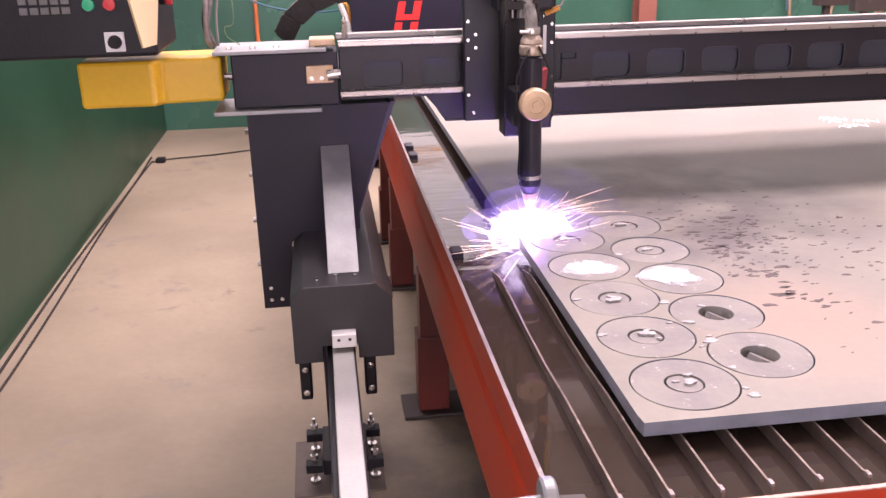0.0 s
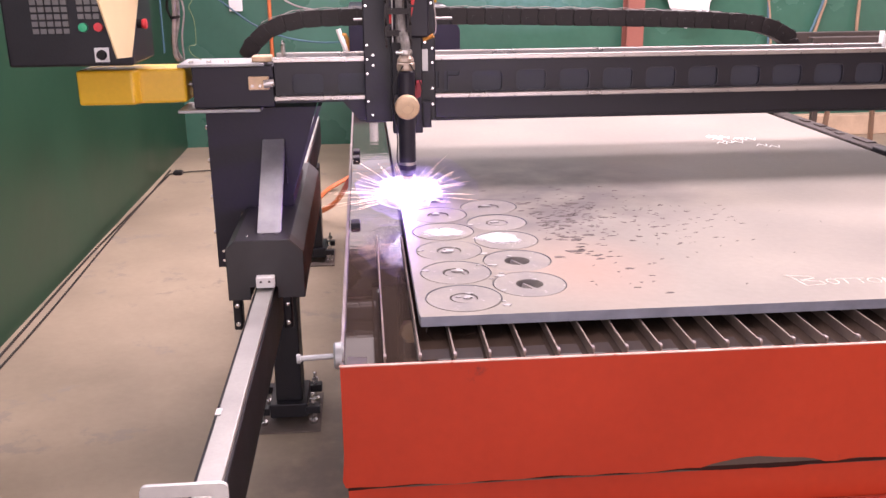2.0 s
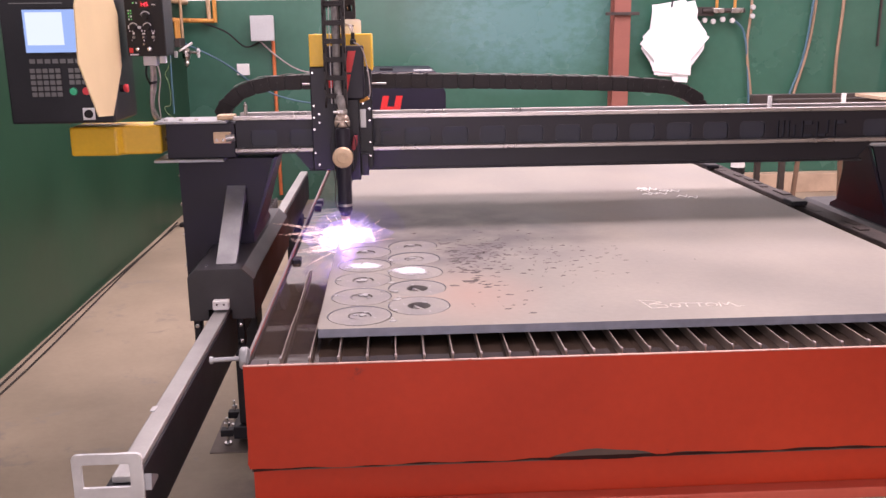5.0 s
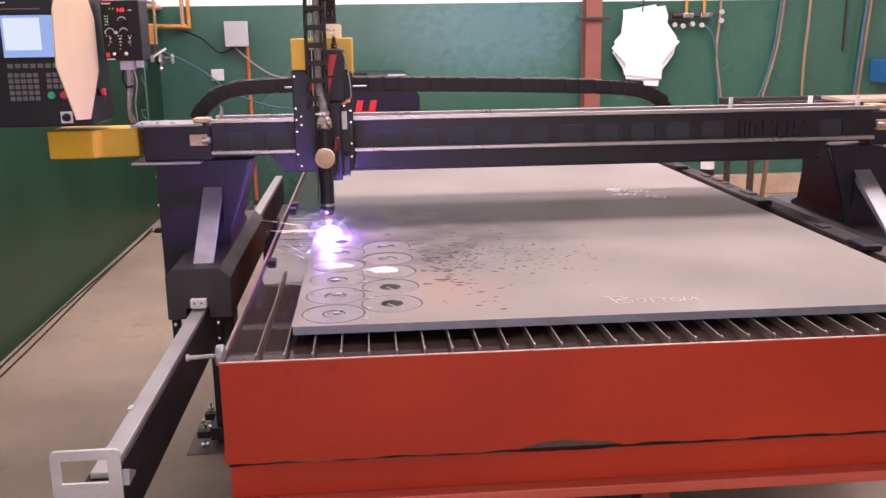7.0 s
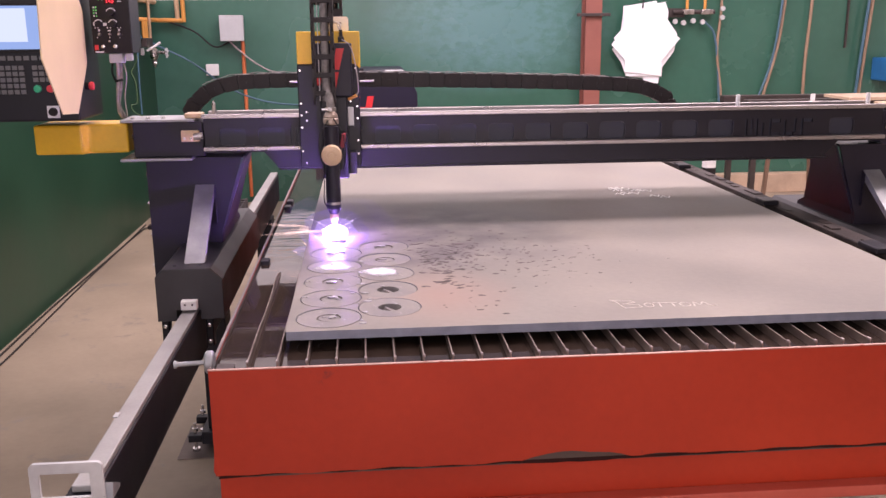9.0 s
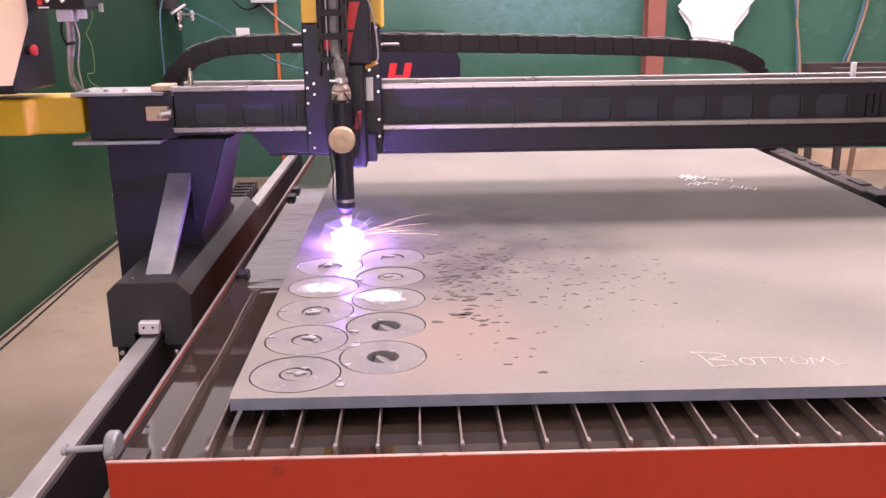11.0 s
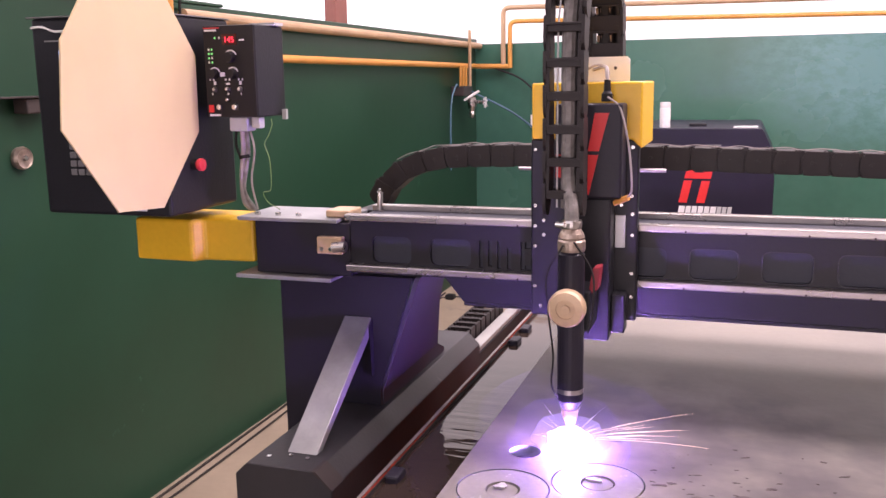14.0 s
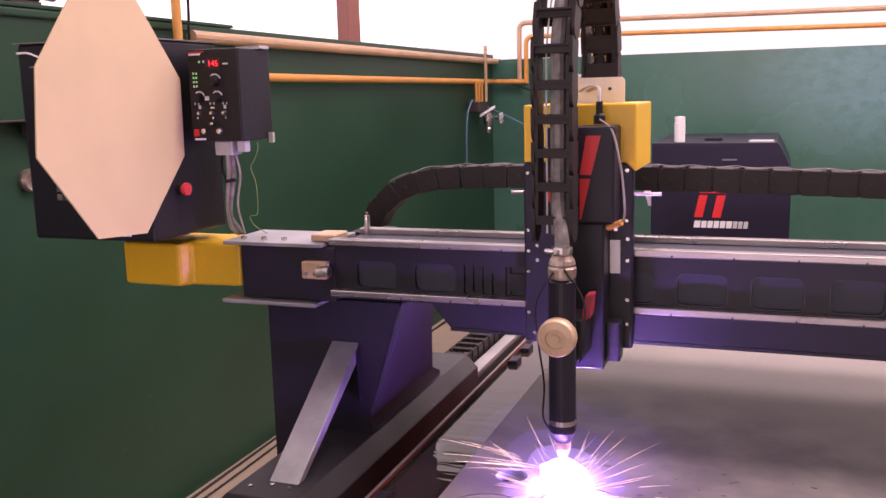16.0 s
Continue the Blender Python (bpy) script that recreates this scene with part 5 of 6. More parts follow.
def streaks(seed, n, az, spread, lo, hi, el, w=0.00045, fan=10):
    """Thin tapered spark trails that leave the arc. az, el: middle direction in degrees."""
    r = random.Random(seed)
    bm = bmesh.new()
    for _ in range(n):
        a, e = radians(az + r.gauss(0, spread)), radians(max(1.5, el + r.gauss(0, fan)))
        d = Vector((math.cos(a) * math.cos(e), math.sin(a) * math.cos(e), math.sin(e)))
        s0 = r.uniform(0.10, 0.62) * hi
        ln = r.uniform(lo, hi)
        pts = []
        for k in range(5):
            s = s0 + ln * k / 4
            pts.append(Vector((0, 0, 0)) + d * s + Vector((0, 0, -0.4 * s * s)))
        side = d.cross(Vector((0, 0, 1))).normalized()
        up = side.cross(d)
        rings = []
        for k, p in enumerate(pts):
            ww = w * (0.25, 0.8, 1.0, 0.8, 0.2)[k] * r.uniform(0.7, 1.3)
            rings.append([bm.verts.new(p + ww * (side * c + up * q)) for c, q in ((1, 0), (-0.5, 0.87), (-0.5, -0.87))])
        for p, q in zip(rings, rings[1:]):
            for k in range(3):
                bm.faces.new((p[k], p[(k + 1) % 3], q[(k + 1) % 3], q[k]))
    return bm


def spark_part(bm, mat, label):
    ob = mesh_ob("spark_spray", bm, mat)
    ob.parent = CB
    ob.location = Vector((0, TY, AZ + 0.004)) - GB
    BASE[ob.name] = GB
    return tagged(ob, label)


SPRAY_ALL = spark_part(streaks(3, 26, 0, 180, 0.006, 0.046, 16, 0.00020), M_SPARKV, "short violet-white sparks")
SPRAY_JET = spark_part(streaks(5, 18, 0, 6, 0.03, 0.15, 4, 0.00032, 4), M_SPARK, "long orange-white sparks")
# glowing ball added for the arc's glare of the first seconds, with sparks; it sinks into the kerf afterwards
GLARE_PARTS = []
for r_, seed_, mat_ in ((0.032, 21, gas("early_glare_core", (0.94, 0.88, 1.0), 3.0, 0.75)), (0.049, 24, gas("early_glare", (0.86, 0.74, 1.0), 1.6, 0.30, 34.0)), (0.078, 27, gas("early_glare_haze", (0.62, 0.45, 1.0), 1.0, 0.07, 20.0))):
    ob = mesh_ob("early_glare", blob((0, 0, 0), r_, seed_, 1.5, 1.15, 0.85, 0.35), mat_, True)
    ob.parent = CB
    GLARE_PARTS.append(tagged(ob, "ragged white-violet ball added for the arc's early glare"))
ob = spark_part(streaks(41, 460, 0, 180, 0.006, 0.064, 20, 0.00034), M_SPARKV, "dense fan of fine white-violet sparks softening the glare")
GLARE_PARTS.append(ob)
SPRAY_BURST = spark_part(streaks(17, 150, 0, 180, 0.012, 0.135, 15, 0.00030), M_SPARK, "orange-white sparks thrown all round")
SPRAY_RISE = spark_part(streaks(9, 9, 0, 60, 0.02, 0.07, 34, 0.0003), M_SPARKV, "rising violet-white sparks")

# ---- control cabinet, its shield and the height-control console ride with the gantry ----
cab = thing("control_cabinet", (-0.63, 1.1, 1.13), "black control cabinet with screen and keypad", "control cabinet")
X0, X1, Y0, Y1, Z0, Z1 = -0.775, -0.486, 0.955, 1.19, 1.135, 1.510
part("case", B(X0, X1, Y0, Y1, Z0, Z1, bev=0.006), M_BLACK, cab)
part("lid_lip", B(X0 - 0.003, X1 + 0.002, Y0 - 0.008, Y1, Z1 + 0.0005, Z1 + 0.003), M_KEY, cab, "thin grey metal lip")
part("latch_wire", T([(-0.770, 0.950, 1.493), (-0.752, 0.948, 1.494), (-0.735, 0.946, 1.492), (-0.715, 0.948, 1.485), (-0.69, 0.950, 1.485)], 0.0022, seg=6), M_WHITE, cab, "pale wire latch")
part("hinge_strip", B(-0.745, -0.60, Y0 - 0.002, Y0 - 0.0005, 1.466, 1.469), M_KEY, cab)
part("bezel", B(X0 + 0.075, X1 - 0.03, Y0 - 0.004, Y0 - 0.0005, 1.325, 1.458, bev=0.001), M_RUBBER, cab)
part("screen", B(-0.710, X1 - 0.045, Y0 - 0.006, Y0 - 0.0042, 1.334, 1.450), M_SCREEN, cab, "lit pale blue screen")
part("screen_panel", B(-0.703, -0.603, Y0 - 0.0075, Y0 - 0.0062, 1.354, 1.443), M_SCREENW, cab, "pale drawing area on the screen")
for i in range(9):
    part("function_key", B(-0.706 + 0.021 * i, -0.691 + 0.021 * i, Y0 - 0.003, Y0 - 0.0005, 1.304, 1.316), M_KEY, cab)
for r_ in range(5):
    for c_ in range(5):
        part("key", B(-0.708 + 0.0175 * c_, -0.694 + 0.0175 * c_, Y0 - 0.0035, Y0 - 0.0005, 1.212 + 0.0165 * r_, 1.224 + 0.0165 * r_, bev=0.001), M_KEY, cab)
for r_ in range(3):
    for c_ in range(3):
        part("key", B(-0.602 + 0.0175 * c_, -0.588 + 0.0175 * c_, Y0 - 0.0035, Y0 - 0.0005, 1.245 + 0.0165 * r_, 1.257 + 0.0165 * r_, bev=0.001), M_KEY, cab)
part("start_button", L((-0.593, Y0, 1.226), [(0.0, 0.0), (0.011, 0.0), (0.010, 0.006), (0.0, 0.007)], axis="y"), M_BTNGREEN, cab, "green start button")
part("stop_button", L((-0.558, Y0, 1.226), [(0.0, 0.0), (0.011, 0.0), (0.010, 0.006), (0.0, 0.007)], axis="y"), M_BTNRED, cab, "red stop button")
sw = part("switch_plate", B(-0.574, -0.540, Y0 - 0.003, Y0 - 0.0005, 1.145, 1.179, bev=0.001), M_PRINT, cab, "white switch plate")
part("switch_knob", L((-0.557, Y0 - 0.003, 1.162), [(0.0, 0.0), (0.012, 0.0), (0.010, 0.012), (0.0, 0.012)], axis="y"), M_RUBBER, sw, "black rotary switch")
es = part("stop_collar", L((X1, 1.035, 1.228), [(0.0, 0.0), (0.011, 0.0), (0.011, 0.010), (0.0, 0.010)], axis="x"), M_RUBBER, cab)
part("emergency_stop", L((X1 + 0.010, 1.035, 1.228), [(0.0, 0.0), (0.009, 0.0), (0.0125, 0.005), (0.0118, 0.012), (0.0, 0.014)], axis="x"), M_BTNRED, es, "red mushroom stop button")

shield = [(0.797, 1.585), (0.815, 1.615), (0.925, 1.615), (0.944, 1.582), (1.059, 1.437), (1.055, 1.291), (0.927, 1.158), (0.800, 1.167), (0.680, 1.315), (0.695, 1.455)]
card = whole("card_shield", PR(shield, "x", -0.4845, -0.4815), M_CARD, "tan eight-sided card taped to the cabinet as an arc shield", "card")

con = thing("height_console", (-0.40, 1.15, 1.31), "black torch height console with dials and red digits", "console")
CX0, CX1, CY, CZ0, CZ1 = -0.462, -0.352, 1.062, 1.318, 1.492
part("case", B(CX0, CX1, CY, CY + 0.112, CZ0, CZ1, bev=0.003), M_BLACK, con)
part("face_plate", B(CX0 + 0.001, CX1 - 0.001, CY - 0.003, CY - 0.0005, CZ0 + 0.001, CZ1 - 0.001), M_RUBBER, con)
yk = CY - 0.0045


def digits(text, x, z, size, mat, parent, name):
    """Readable figures in the built-in font, as a thin mesh."""
    cu = bpy.data.curves.new(name, "FONT")
    cu.body, cu.size, cu.extrude = text, size, 0.0006
    tmp = bpy.data.objects.new(name, cu)
    scene.collection.objects.link(tmp)
    bpy.context.view_layer.update()
    me = bpy.data.meshes.new_from_object(tmp.evaluated_get(bpy.context.evaluated_depsgraph_get()))
    bpy.data.objects.remove(tmp)
    bm = bmesh.new()
    bm.from_mesh(me)
    bmesh.ops.transform(bm, matrix=Matrix.Translation((x, yk - 0.0012, z)) @ Matrix.Rotation(radians(90), 4, "X"), verts=bm.verts)
    return part(name, bm, mat, parent, "glowing red figures 145")


disp = part("display", B(-0.420, -0.388, yk, CY - 0.0032, 1.455, 1.475), material("display_red", (0.06, 0.004, 0.004), 0.2), con, "dark red display")
digits("145", -0.4155, 1.4595, 0.0155, M_LED, disp, "digits")
for x, z, r in ((-0.403, 1.432, 0.011), (-0.440, 1.401, 0.010), (-0.400, 1.401, 0.010)):
    k = part("dial", L((x, yk, z), [(0.0, 0.0), (r, 0.0), (r * 0.85, 0.012), (0.0, 0.012)], axis="y"), M_RUBBER, con, "black dial")
    bm = bmesh.new()
    pts = [(x + (r + 0.003) * math.cos(radians(a)), z + (r + 0.003) * math.sin(radians(a))) for a in range(20, 171, 15)] + [(x + (r + 0.0005) * math.cos(radians(a)), z + (r + 0.0005) * math.sin(radians(a))) for a in range(170, 19, -15)]
    prism(bm, pts, "y", yk, yk + 0.001)
    part("dial_scale", bm, M_PRINT, k, "white dial scale")
for x, z in ((-0.440, 1.372), (-0.412, 1.372), (-0.385, 1.372), (-0.412, 1.352)):
    part("toggle", L((x, yk, z), [(0.0, 0.0), (0.005, 0.0), (0.003, 0.008), (0.0, 0.009)], axis="y", seg=12), M_STEEL, con)
for x in (-0.432, -0.398):
    part("thumb_screw", L((x, yk, 1.338), [(0.0, 0.0), (0.0065, 0.0), (0.005, 0.006), (0.0, 0.007)], axis="y", seg=14), M_BOLT, con, "bright thumb screw")
for i, (x, z) in enumerate([(-0.452 + 0.0065 * a, 1.445 - 0.008 * b) for a in range(2) for b in range(4)] + [(-0.437, 1.4665), (-0.4275, 1.4665)]):
    part("lamp", B(x, x + 0.003, yk, CY - 0.0032, z, z + 0.004), M_LEDG if i % 3 else M_PRINT, con, "tiny green lamp")
for x0, x1, z0, z1 in ((-0.458, -0.432, 1.481, 1.4845), (-0.383, -0.372, 1.462, 1.465), (-0.456, -0.432, 1.3205, 1.3245), (-0.428, -0.418, 1.396, 1.404), (-0.455, -0.452, 1.396, 1.406), (-0.443, -0.438, 1.380, 1.387), (-0.416, -0.408, 1.380, 1.384), (-0.387, -0.382, 1.380, 1.387)):
    part("print_bar", B(x0, x1, yk, CY - 0.0032, z0, z1), M_PRINT, con)
for k in range(3):
    for x0, w_, z0 in ((-0.452, 0.006, 1.388), (-0.418, 0.009, 1.388), (-0.389, 0.005, 1.388)):
        part("print_bar", B(x0 + 0.004 * k, x0 + 0.004 * k + w_ * 0.35, yk, CY - 0.0032, z0 - 0.027 * (k % 2), z0 - 0.027 * (k % 2) + 0.004), M_PRINT, con)
part("red_mark", B(-0.457, -0.446, yk, CY - 0.0032, 1.328, 1.342), M_LOGO, con)
part("red_line", B(CX0 + 0.002, -0.425, yk, CY - 0.0032, 1.486, 1.488), M_LOGO, con)
part("plug", B(-0.425, -0.385, 1.075, 1.11, 1.29, 1.3175, bev=0.003), M_GREY, con, "grey multi-pin plug")
part("plug", B(-0.378, -0.360, 1.08, 1.10, 1.296, 1.3175, bev=0.002), M_GREY, con, "grey multi-pin plug")
part("mount_tab", B(-0.3515, -0.342, 1.155, 1.162, 1.31, 1.330), M_GREY, con)
part("mount_tab", B(-0.40, -0.346, 1.13, 1.165, 1.4925, 1.498), M_GREY, con)
for r_, m_, pts in ((0.0055, M_CABLE, [(-0.405, 1.09, 1.292), (-0.407, 1.092, 1.25), (-0.412, 1.09, 1.20), (-0.416, 1.10, 1.15), (-0.412, 1.12, 1.130)]),
                    (0.0045, M_LEAD, [(-0.396, 1.09, 1.292), (-0.398, 1.095, 1.25), (-0.401, 1.09, 1.22), (-0.412, 1.095, 1.17), (-0.404, 1.12, 1.130)]),
                    (0.0030, M_RUBBER, [(-0.418, 1.09, 1.30), (-0.424, 1.095, 1.26), (-0.412, 1.10, 1.22), (-0.420, 1.10, 1.18), (-0.416, 1.12, 1.130)]),
                    (0.0022, M_CABLE, [(-0.388, 1.09, 1.292), (-0.384, 1.095, 1.25), (-0.394, 1.095, 1.19), (-0.398, 1.12, 1.130)])):
    part("cable", T(pts, r_, seg=8), m_, con, "grey cable")
part("cable_tie", C((-0.404, 1.091, 1.236), (-0.405, 1.091, 1.243), 0.011, seg=12), M_RUBBER, con)
part("earth_wire", T([(-0.357, 1.12, 1.312), (-0.356, 1.12, 1.30), (-0.366, 1.12, 1.278), (-0.375, 1.12, 1.262), (-0.366, 1.12, 1.235), (-0.364, 1.12, 1.20), (-0.367, 1.12, 1.17), (-0.383, 1.12, 1.165), (-0.380, 1.13, 1.145), (-0.358, 1.14, 1.128)], 0.0010, seg=5), M_EARTH, con, "thin green and yellow earth wire")

# ---- things along the back and left walls ----
M_CASE = material("blue_black_case", (0.017, 0.015, 0.031), 0.42, scale=5, fine=120, bump=0.1, spec=0.3)
ps = thing("plasma_power_source", (0.30, 4.7, 0.0), "dark blue plasma power source with a red emblem", "power source")
part("case", PR([(-0.02, 0.06), (0.668, 0.06), (0.668, 0.97), (0.612, 1.092), (0.598, 1.111), (-0.02, 1.111)], "y", 4.40, 5.35, bev=0.004), M_CASE, ps)
part("grip_slot", B(0.335, 0.405, 4.3965, 4.3995, 1.020, 1.029, bev=0.001), M_KEY, ps, "thin grey grip slot")
for x, y in ((0.05, 4.5), (0.57, 4.5), (0.05, 5.25), (0.57, 5.25)):
    part("caster", C((x - 0.02, y, 0.04), (x + 0.02, y, 0.04), 0.04, seg=18), M_RUBBER, ps)
part("top_plate", B(0.46, 0.58, 4.42, 4.56, 1.1115, 1.117), M_GREY, ps)
part("lift_eye", B(0.23, 0.32, 4.6, 4.65, 1.1115, 1.127, bev=0.003), M_BLACK, ps)
YE = 4.3985
def slanted(x0, x1, z0, z1):
    return [(x + 0.21 * (z - 0.726), z) for x, z in ((x0, z0), (x1, z0), (x1, z1), (x0, z1))]


for q in ((0.201, 0.243, 0.726, 0.842), (0.290, 0.333, 0.726, 0.842), (0.201, 0.333, 0.853, 0.884), (0.201, 0.243, 0.8845, 0.955), (0.290, 0.333, 0.8845, 0.955)):
    part("emblem_bar", PR(slanted(*q), "y", YE - 0.002, YE), M_LOGO, ps, "red emblem bar")
bx = 0.200
for k, w in enumerate((0.036, 0.031, 0.031, 0.031, 0.031, 0.033, 0.026, 0.026, 0.026)):
    m_ = M_PRINT if k < 6 else M_GREY
    part("print_bar", PR([(bx, 0.672), (bx + w - 0.005, 0.672), (bx + w, 0.708), (bx + 0.005, 0.708)], "y", YE - 0.002, YE), m_, ps, "white print bar" if k < 6 else "grey print bar")
    bx += w
part("lead_handle", T([(-0.025, 4.44, 0.78), (-0.05, 4.43, 0.88), (-0.075, 4.425, 0.95), (-0.085, 4.425, 0.985)], 0.016, seg=8), M_WHITE, ps, "white plastic lead handle")
part("lead_handle", T([(-0.022, 4.45, 0.80), (-0.025, 4.44, 0.88), (-0.040, 4.43, 0.945), (-0.075, 4.425, 0.950)], 0.011, seg=8), M_PIPE, ps, "yellow lead handle")
bt = thing("bottle", (0.115, 4.46, 1.1115), "white plastic bottle standing on the power source", "bottle")
part("body", L((0.115, 4.46, 1.1115), [(0.0, 0.0), (0.026, 0.0), (0.028, 0.004), (0.028, 0.10), (0.024, 0.106), (0.0, 0.106)]), M_WHITE, bt)
part("cap", L((0.115, 4.46, 1.218), [(0.0, 0.0), (0.027, 0.0), (0.027, 0.026), (0.0, 0.028)]), M_WHITE, bt)

jb = thing("junction_box", (-0.69, YW, 1.31), "grey junction box on the green wall", "junction box")
part("box", B(-0.788, -0.616, YW - 0.08, YW - 0.001, 1.308, 1.494, bev=0.006), M_GREY, jb)
part("lid", B(-0.794, -0.610, YW - 0.092, YW - 0.081, 1.303, 1.499, bev=0.004), M_GREY, jb)
whole("conduit", C((-0.63, YW - 0.02, 0.05), (-0.63, YW - 0.02, 1.302), 0.014, seg=12), M_ORANGE, "orange conduit down the green wall", "conduit")
sk = thing("wall_socket", (-0.88, YW, 1.03), "white wall socket on the green wall", "socket")
part("plate", B(-0.93, -0.832, YW - 0.022, YW - 0.001, 1.035, 1.125, bev=0.004), M_WHITE, sk)
part("rocker", B(-0.89, -0.872, YW - 0.027, YW - 0.0225, 1.07, 1.09), M_PRINT, sk)
whole("steel_post", PR([(2.105, YW - 0.15), (2.236, YW - 0.15), (2.236, YW - 0.135), (2.178, YW - 0.135), (2.178, YW - 0.016), (2.236, YW - 0.016), (2.236, YW - 0.001), (2.105, YW - 0.001), (2.105, YW - 0.016), (2.163, YW - 0.016), (2.163, YW - 0.135), (2.105, YW - 0.135)], "z", 0.0, 4.29), M_POST, "red oxide steel post against the wall", "post")
whole("post_clamp", B(2.03, 2.30, YW - 0.18, YW - 0.151, 1.47, 1.495, bev=0.003), M_DARKSTEEL, "dark steel clamp on the post", "clamp")
for y in (3.755, 0.2, -2.8):
    whole("steel_post", B(XW - 0.125, XW - 0.065, y - 0.07, y + 0.07, 1.6555, 4.29, bev=0.003), M_POST, "brown steel post in the window band", "post", group="posts in the window band")
# hanging stack of white paper patterns
pa = thing("paper_patterns", (2.58, YW - 0.1, 0.9), "stack of white paper patterns hung on the wall", "paper")
YP = YW - 0.12
for k, pts in enumerate(([(2.33, 1.245), (2.44, 1.39), (2.45, 1.50), (2.75, 1.52), (2.73, 1.42), (2.90, 1.29), (2.84, 1.22), (2.75, 1.11), (2.76, 0.99), (2.44, 1.03), (2.45, 1.12)],
                         [(2.42, 1.55), (2.72, 1.57), (2.78, 1.50), (2.76, 0.985), (2.46, 0.995)],
                         [(2.44, 1.53), (2.77, 1.58), (2.80, 1.5), (2.74, 0.93), (2.62, 0.94)],
                         [(2.345, 1.21), (2.405, 1.275), (2.43, 1.53), (2.60, 1.545), (2.80, 1.44), (2.885, 1.325), (2.865, 1.19), (2.77, 1.06), (2.60, 1.00), (2.46, 1.015), (2.425, 1.10)],
                         [(2.36, 1.30), (2.47, 1.42), (2.48, 1.555), (2.70, 1.59), (2.79, 1.40), (2.87, 1.27), (2.78, 1.13), (2.72, 0.965), (2.50, 0.985), (2.43, 1.15)])):
    part("sheet", PR(pts, "y", YP + 0.010 * k, YP + 0.010 * k + 0.003), M_PAPER, pa)
part("nail", C((2.58, YP - 0.01, 1.60), (2.58, YW + 0.001, 1.60), 0.004, seg=8), M_STEEL, pa)
part("string", T([(2.575, YP - 0.005, 1.53), (2.58, YP - 0.005, 1.60), (2.585, YP, 1.66)], 0.006, seg=6), M_RUBBER, pa, "dark string")
part("loose_sheet", PR([(2.56, 0.885), (2.68, 0.90), (2.68, 0.88), (2.57, 0.868)], "y", YP - 0.01, YP - 0.006), M_PAPER, pa)
# gas manifold
mf = thing("gas_manifold", (3.0, YW, 1.4), "gas regulators on the green wall", "regulators")
part("bar", C((2.85, YW - 0.06, 1.50), (3.20, YW - 0.06, 1.50), 0.018, seg=12), M_DARKSTEEL, mf)
part("wall_bracket", B(2.82, 2.95, YW - 0.05, YW - 0.001, 1.46, 1.53), M_DARKSTEEL, mf)
for x, z in ((2.87, 1.425), (2.94, 1.415), (3.02, 1.43), (3.10, 1.42), (3.265, 1.525), (3.265, 1.455)):
    part("gauge", L((x, YW - 0.07, z), [(0.0, -0.02), (0.019, -0.02), (0.021, 0.0), (0.019, 0.008), (0.0, 0.008)], axis="y", seg=18), M_STOP if z != 1.455 else M_GREY, mf, "round gauge")
for x in (2.97, 3.12):
    part("riser", C((x, YW - 0.05, 1.5), (x, YW - 0.05, 2.4), 0.012, seg=10), M_PIPE, mf, "yellow riser pipe")
part("valve_body", B(2.93, 3.02, YW - 0.09, YW - 0.03, 1.48, 1.52, bev=0.006), M_STEEL, mf)
part("valve_body", B(3.08, 3.18, YW - 0.09, YW - 0.03, 1.48, 1.52, bev=0.006), M_STEEL, mf)
for pts, m, r in (([(3.25, YW - 0.05, 2.2), (3.26, YW - 0.05, 1.55), (3.24, YW - 0.06, 1.2), (3.30, YW - 0.06, 0.8), (3.32, YW - 0.08, 0.4)], M_HOSETAN, 0.011),
                  ([(3.12, YW - 0.07, 1.42), (3.20, YW - 0.07, 1.33), (3.25, YW - 0.06, 1.1), (3.29, YW - 0.06, 0.7)], M_HOSEBLUE, 0.009),
                  ([(3.85, YW - 0.05, 2.3), (3.80, YW - 0.05, 1.6), (3.76, YW - 0.05, 1.2), (3.66, YW - 0.06, 0.8), (3.6, YW - 0.1, 0.5)], M_HOSETAN, 0.012),
                  ([(3.82, YW - 0.05, 2.3), (3.76, YW - 0.07, 1.5), (3.72, YW - 0.05, 1.1), (3.62, YW - 0.06, 0.8)], M_HOSEBLUE, 0.010),
                  ([(4.02, YW - 0.05, 2.3), (4.03, YW - 0.05, 1.6), (4.01, YW - 0.05, 1.1), (4.02, YW - 0.05, 0.6)], M_HOSETAN, 0.013),
                  ([(4.60, YW - 0.05, 2.3), (4.55, YW - 0.05, 1.5), (4.50, YW - 0.05, 0.7)], M_HOSETAN, 0.013),
                  ([(4.57, YW - 0.07, 2.3), (4.50, YW - 0.07, 1.4), (4.46, YW - 0.07, 0.7)], M_HOSEBLUE, 0.012)):
    whole("hose", T(pts, r, seg=8), m, "gas hose hanging down the green wall" if m == M_HOSETAN else "blue-grey hose hanging down the green wall", "hose", group="hoses on the back wall")
whole("wall_cleat", B(4.36, 4.375, YW - 0.02, YW - 0.001, 1.2, 1.62), M_DARKSTEEL, "thin dark strip on the wall", "strip")
whole("blue_bin", B(4.62, 5.0, YW - 0.3, YW - 0.01, 0.93, 1.12, bev=0.01), material("blue_bin", (0.03, 0.20, 0.48), 0.4), "blue plastic bin on the wall", "bin")

# bench of steel sections with a timber board
M_RUSTY = material("rusty_brown", (0.20, 0.12, 0.075), 0.6, scale=9)
st = thing("steel_rack", (3.3, 4.3, 0.0), "dark steel rack holding long sections", "rack")
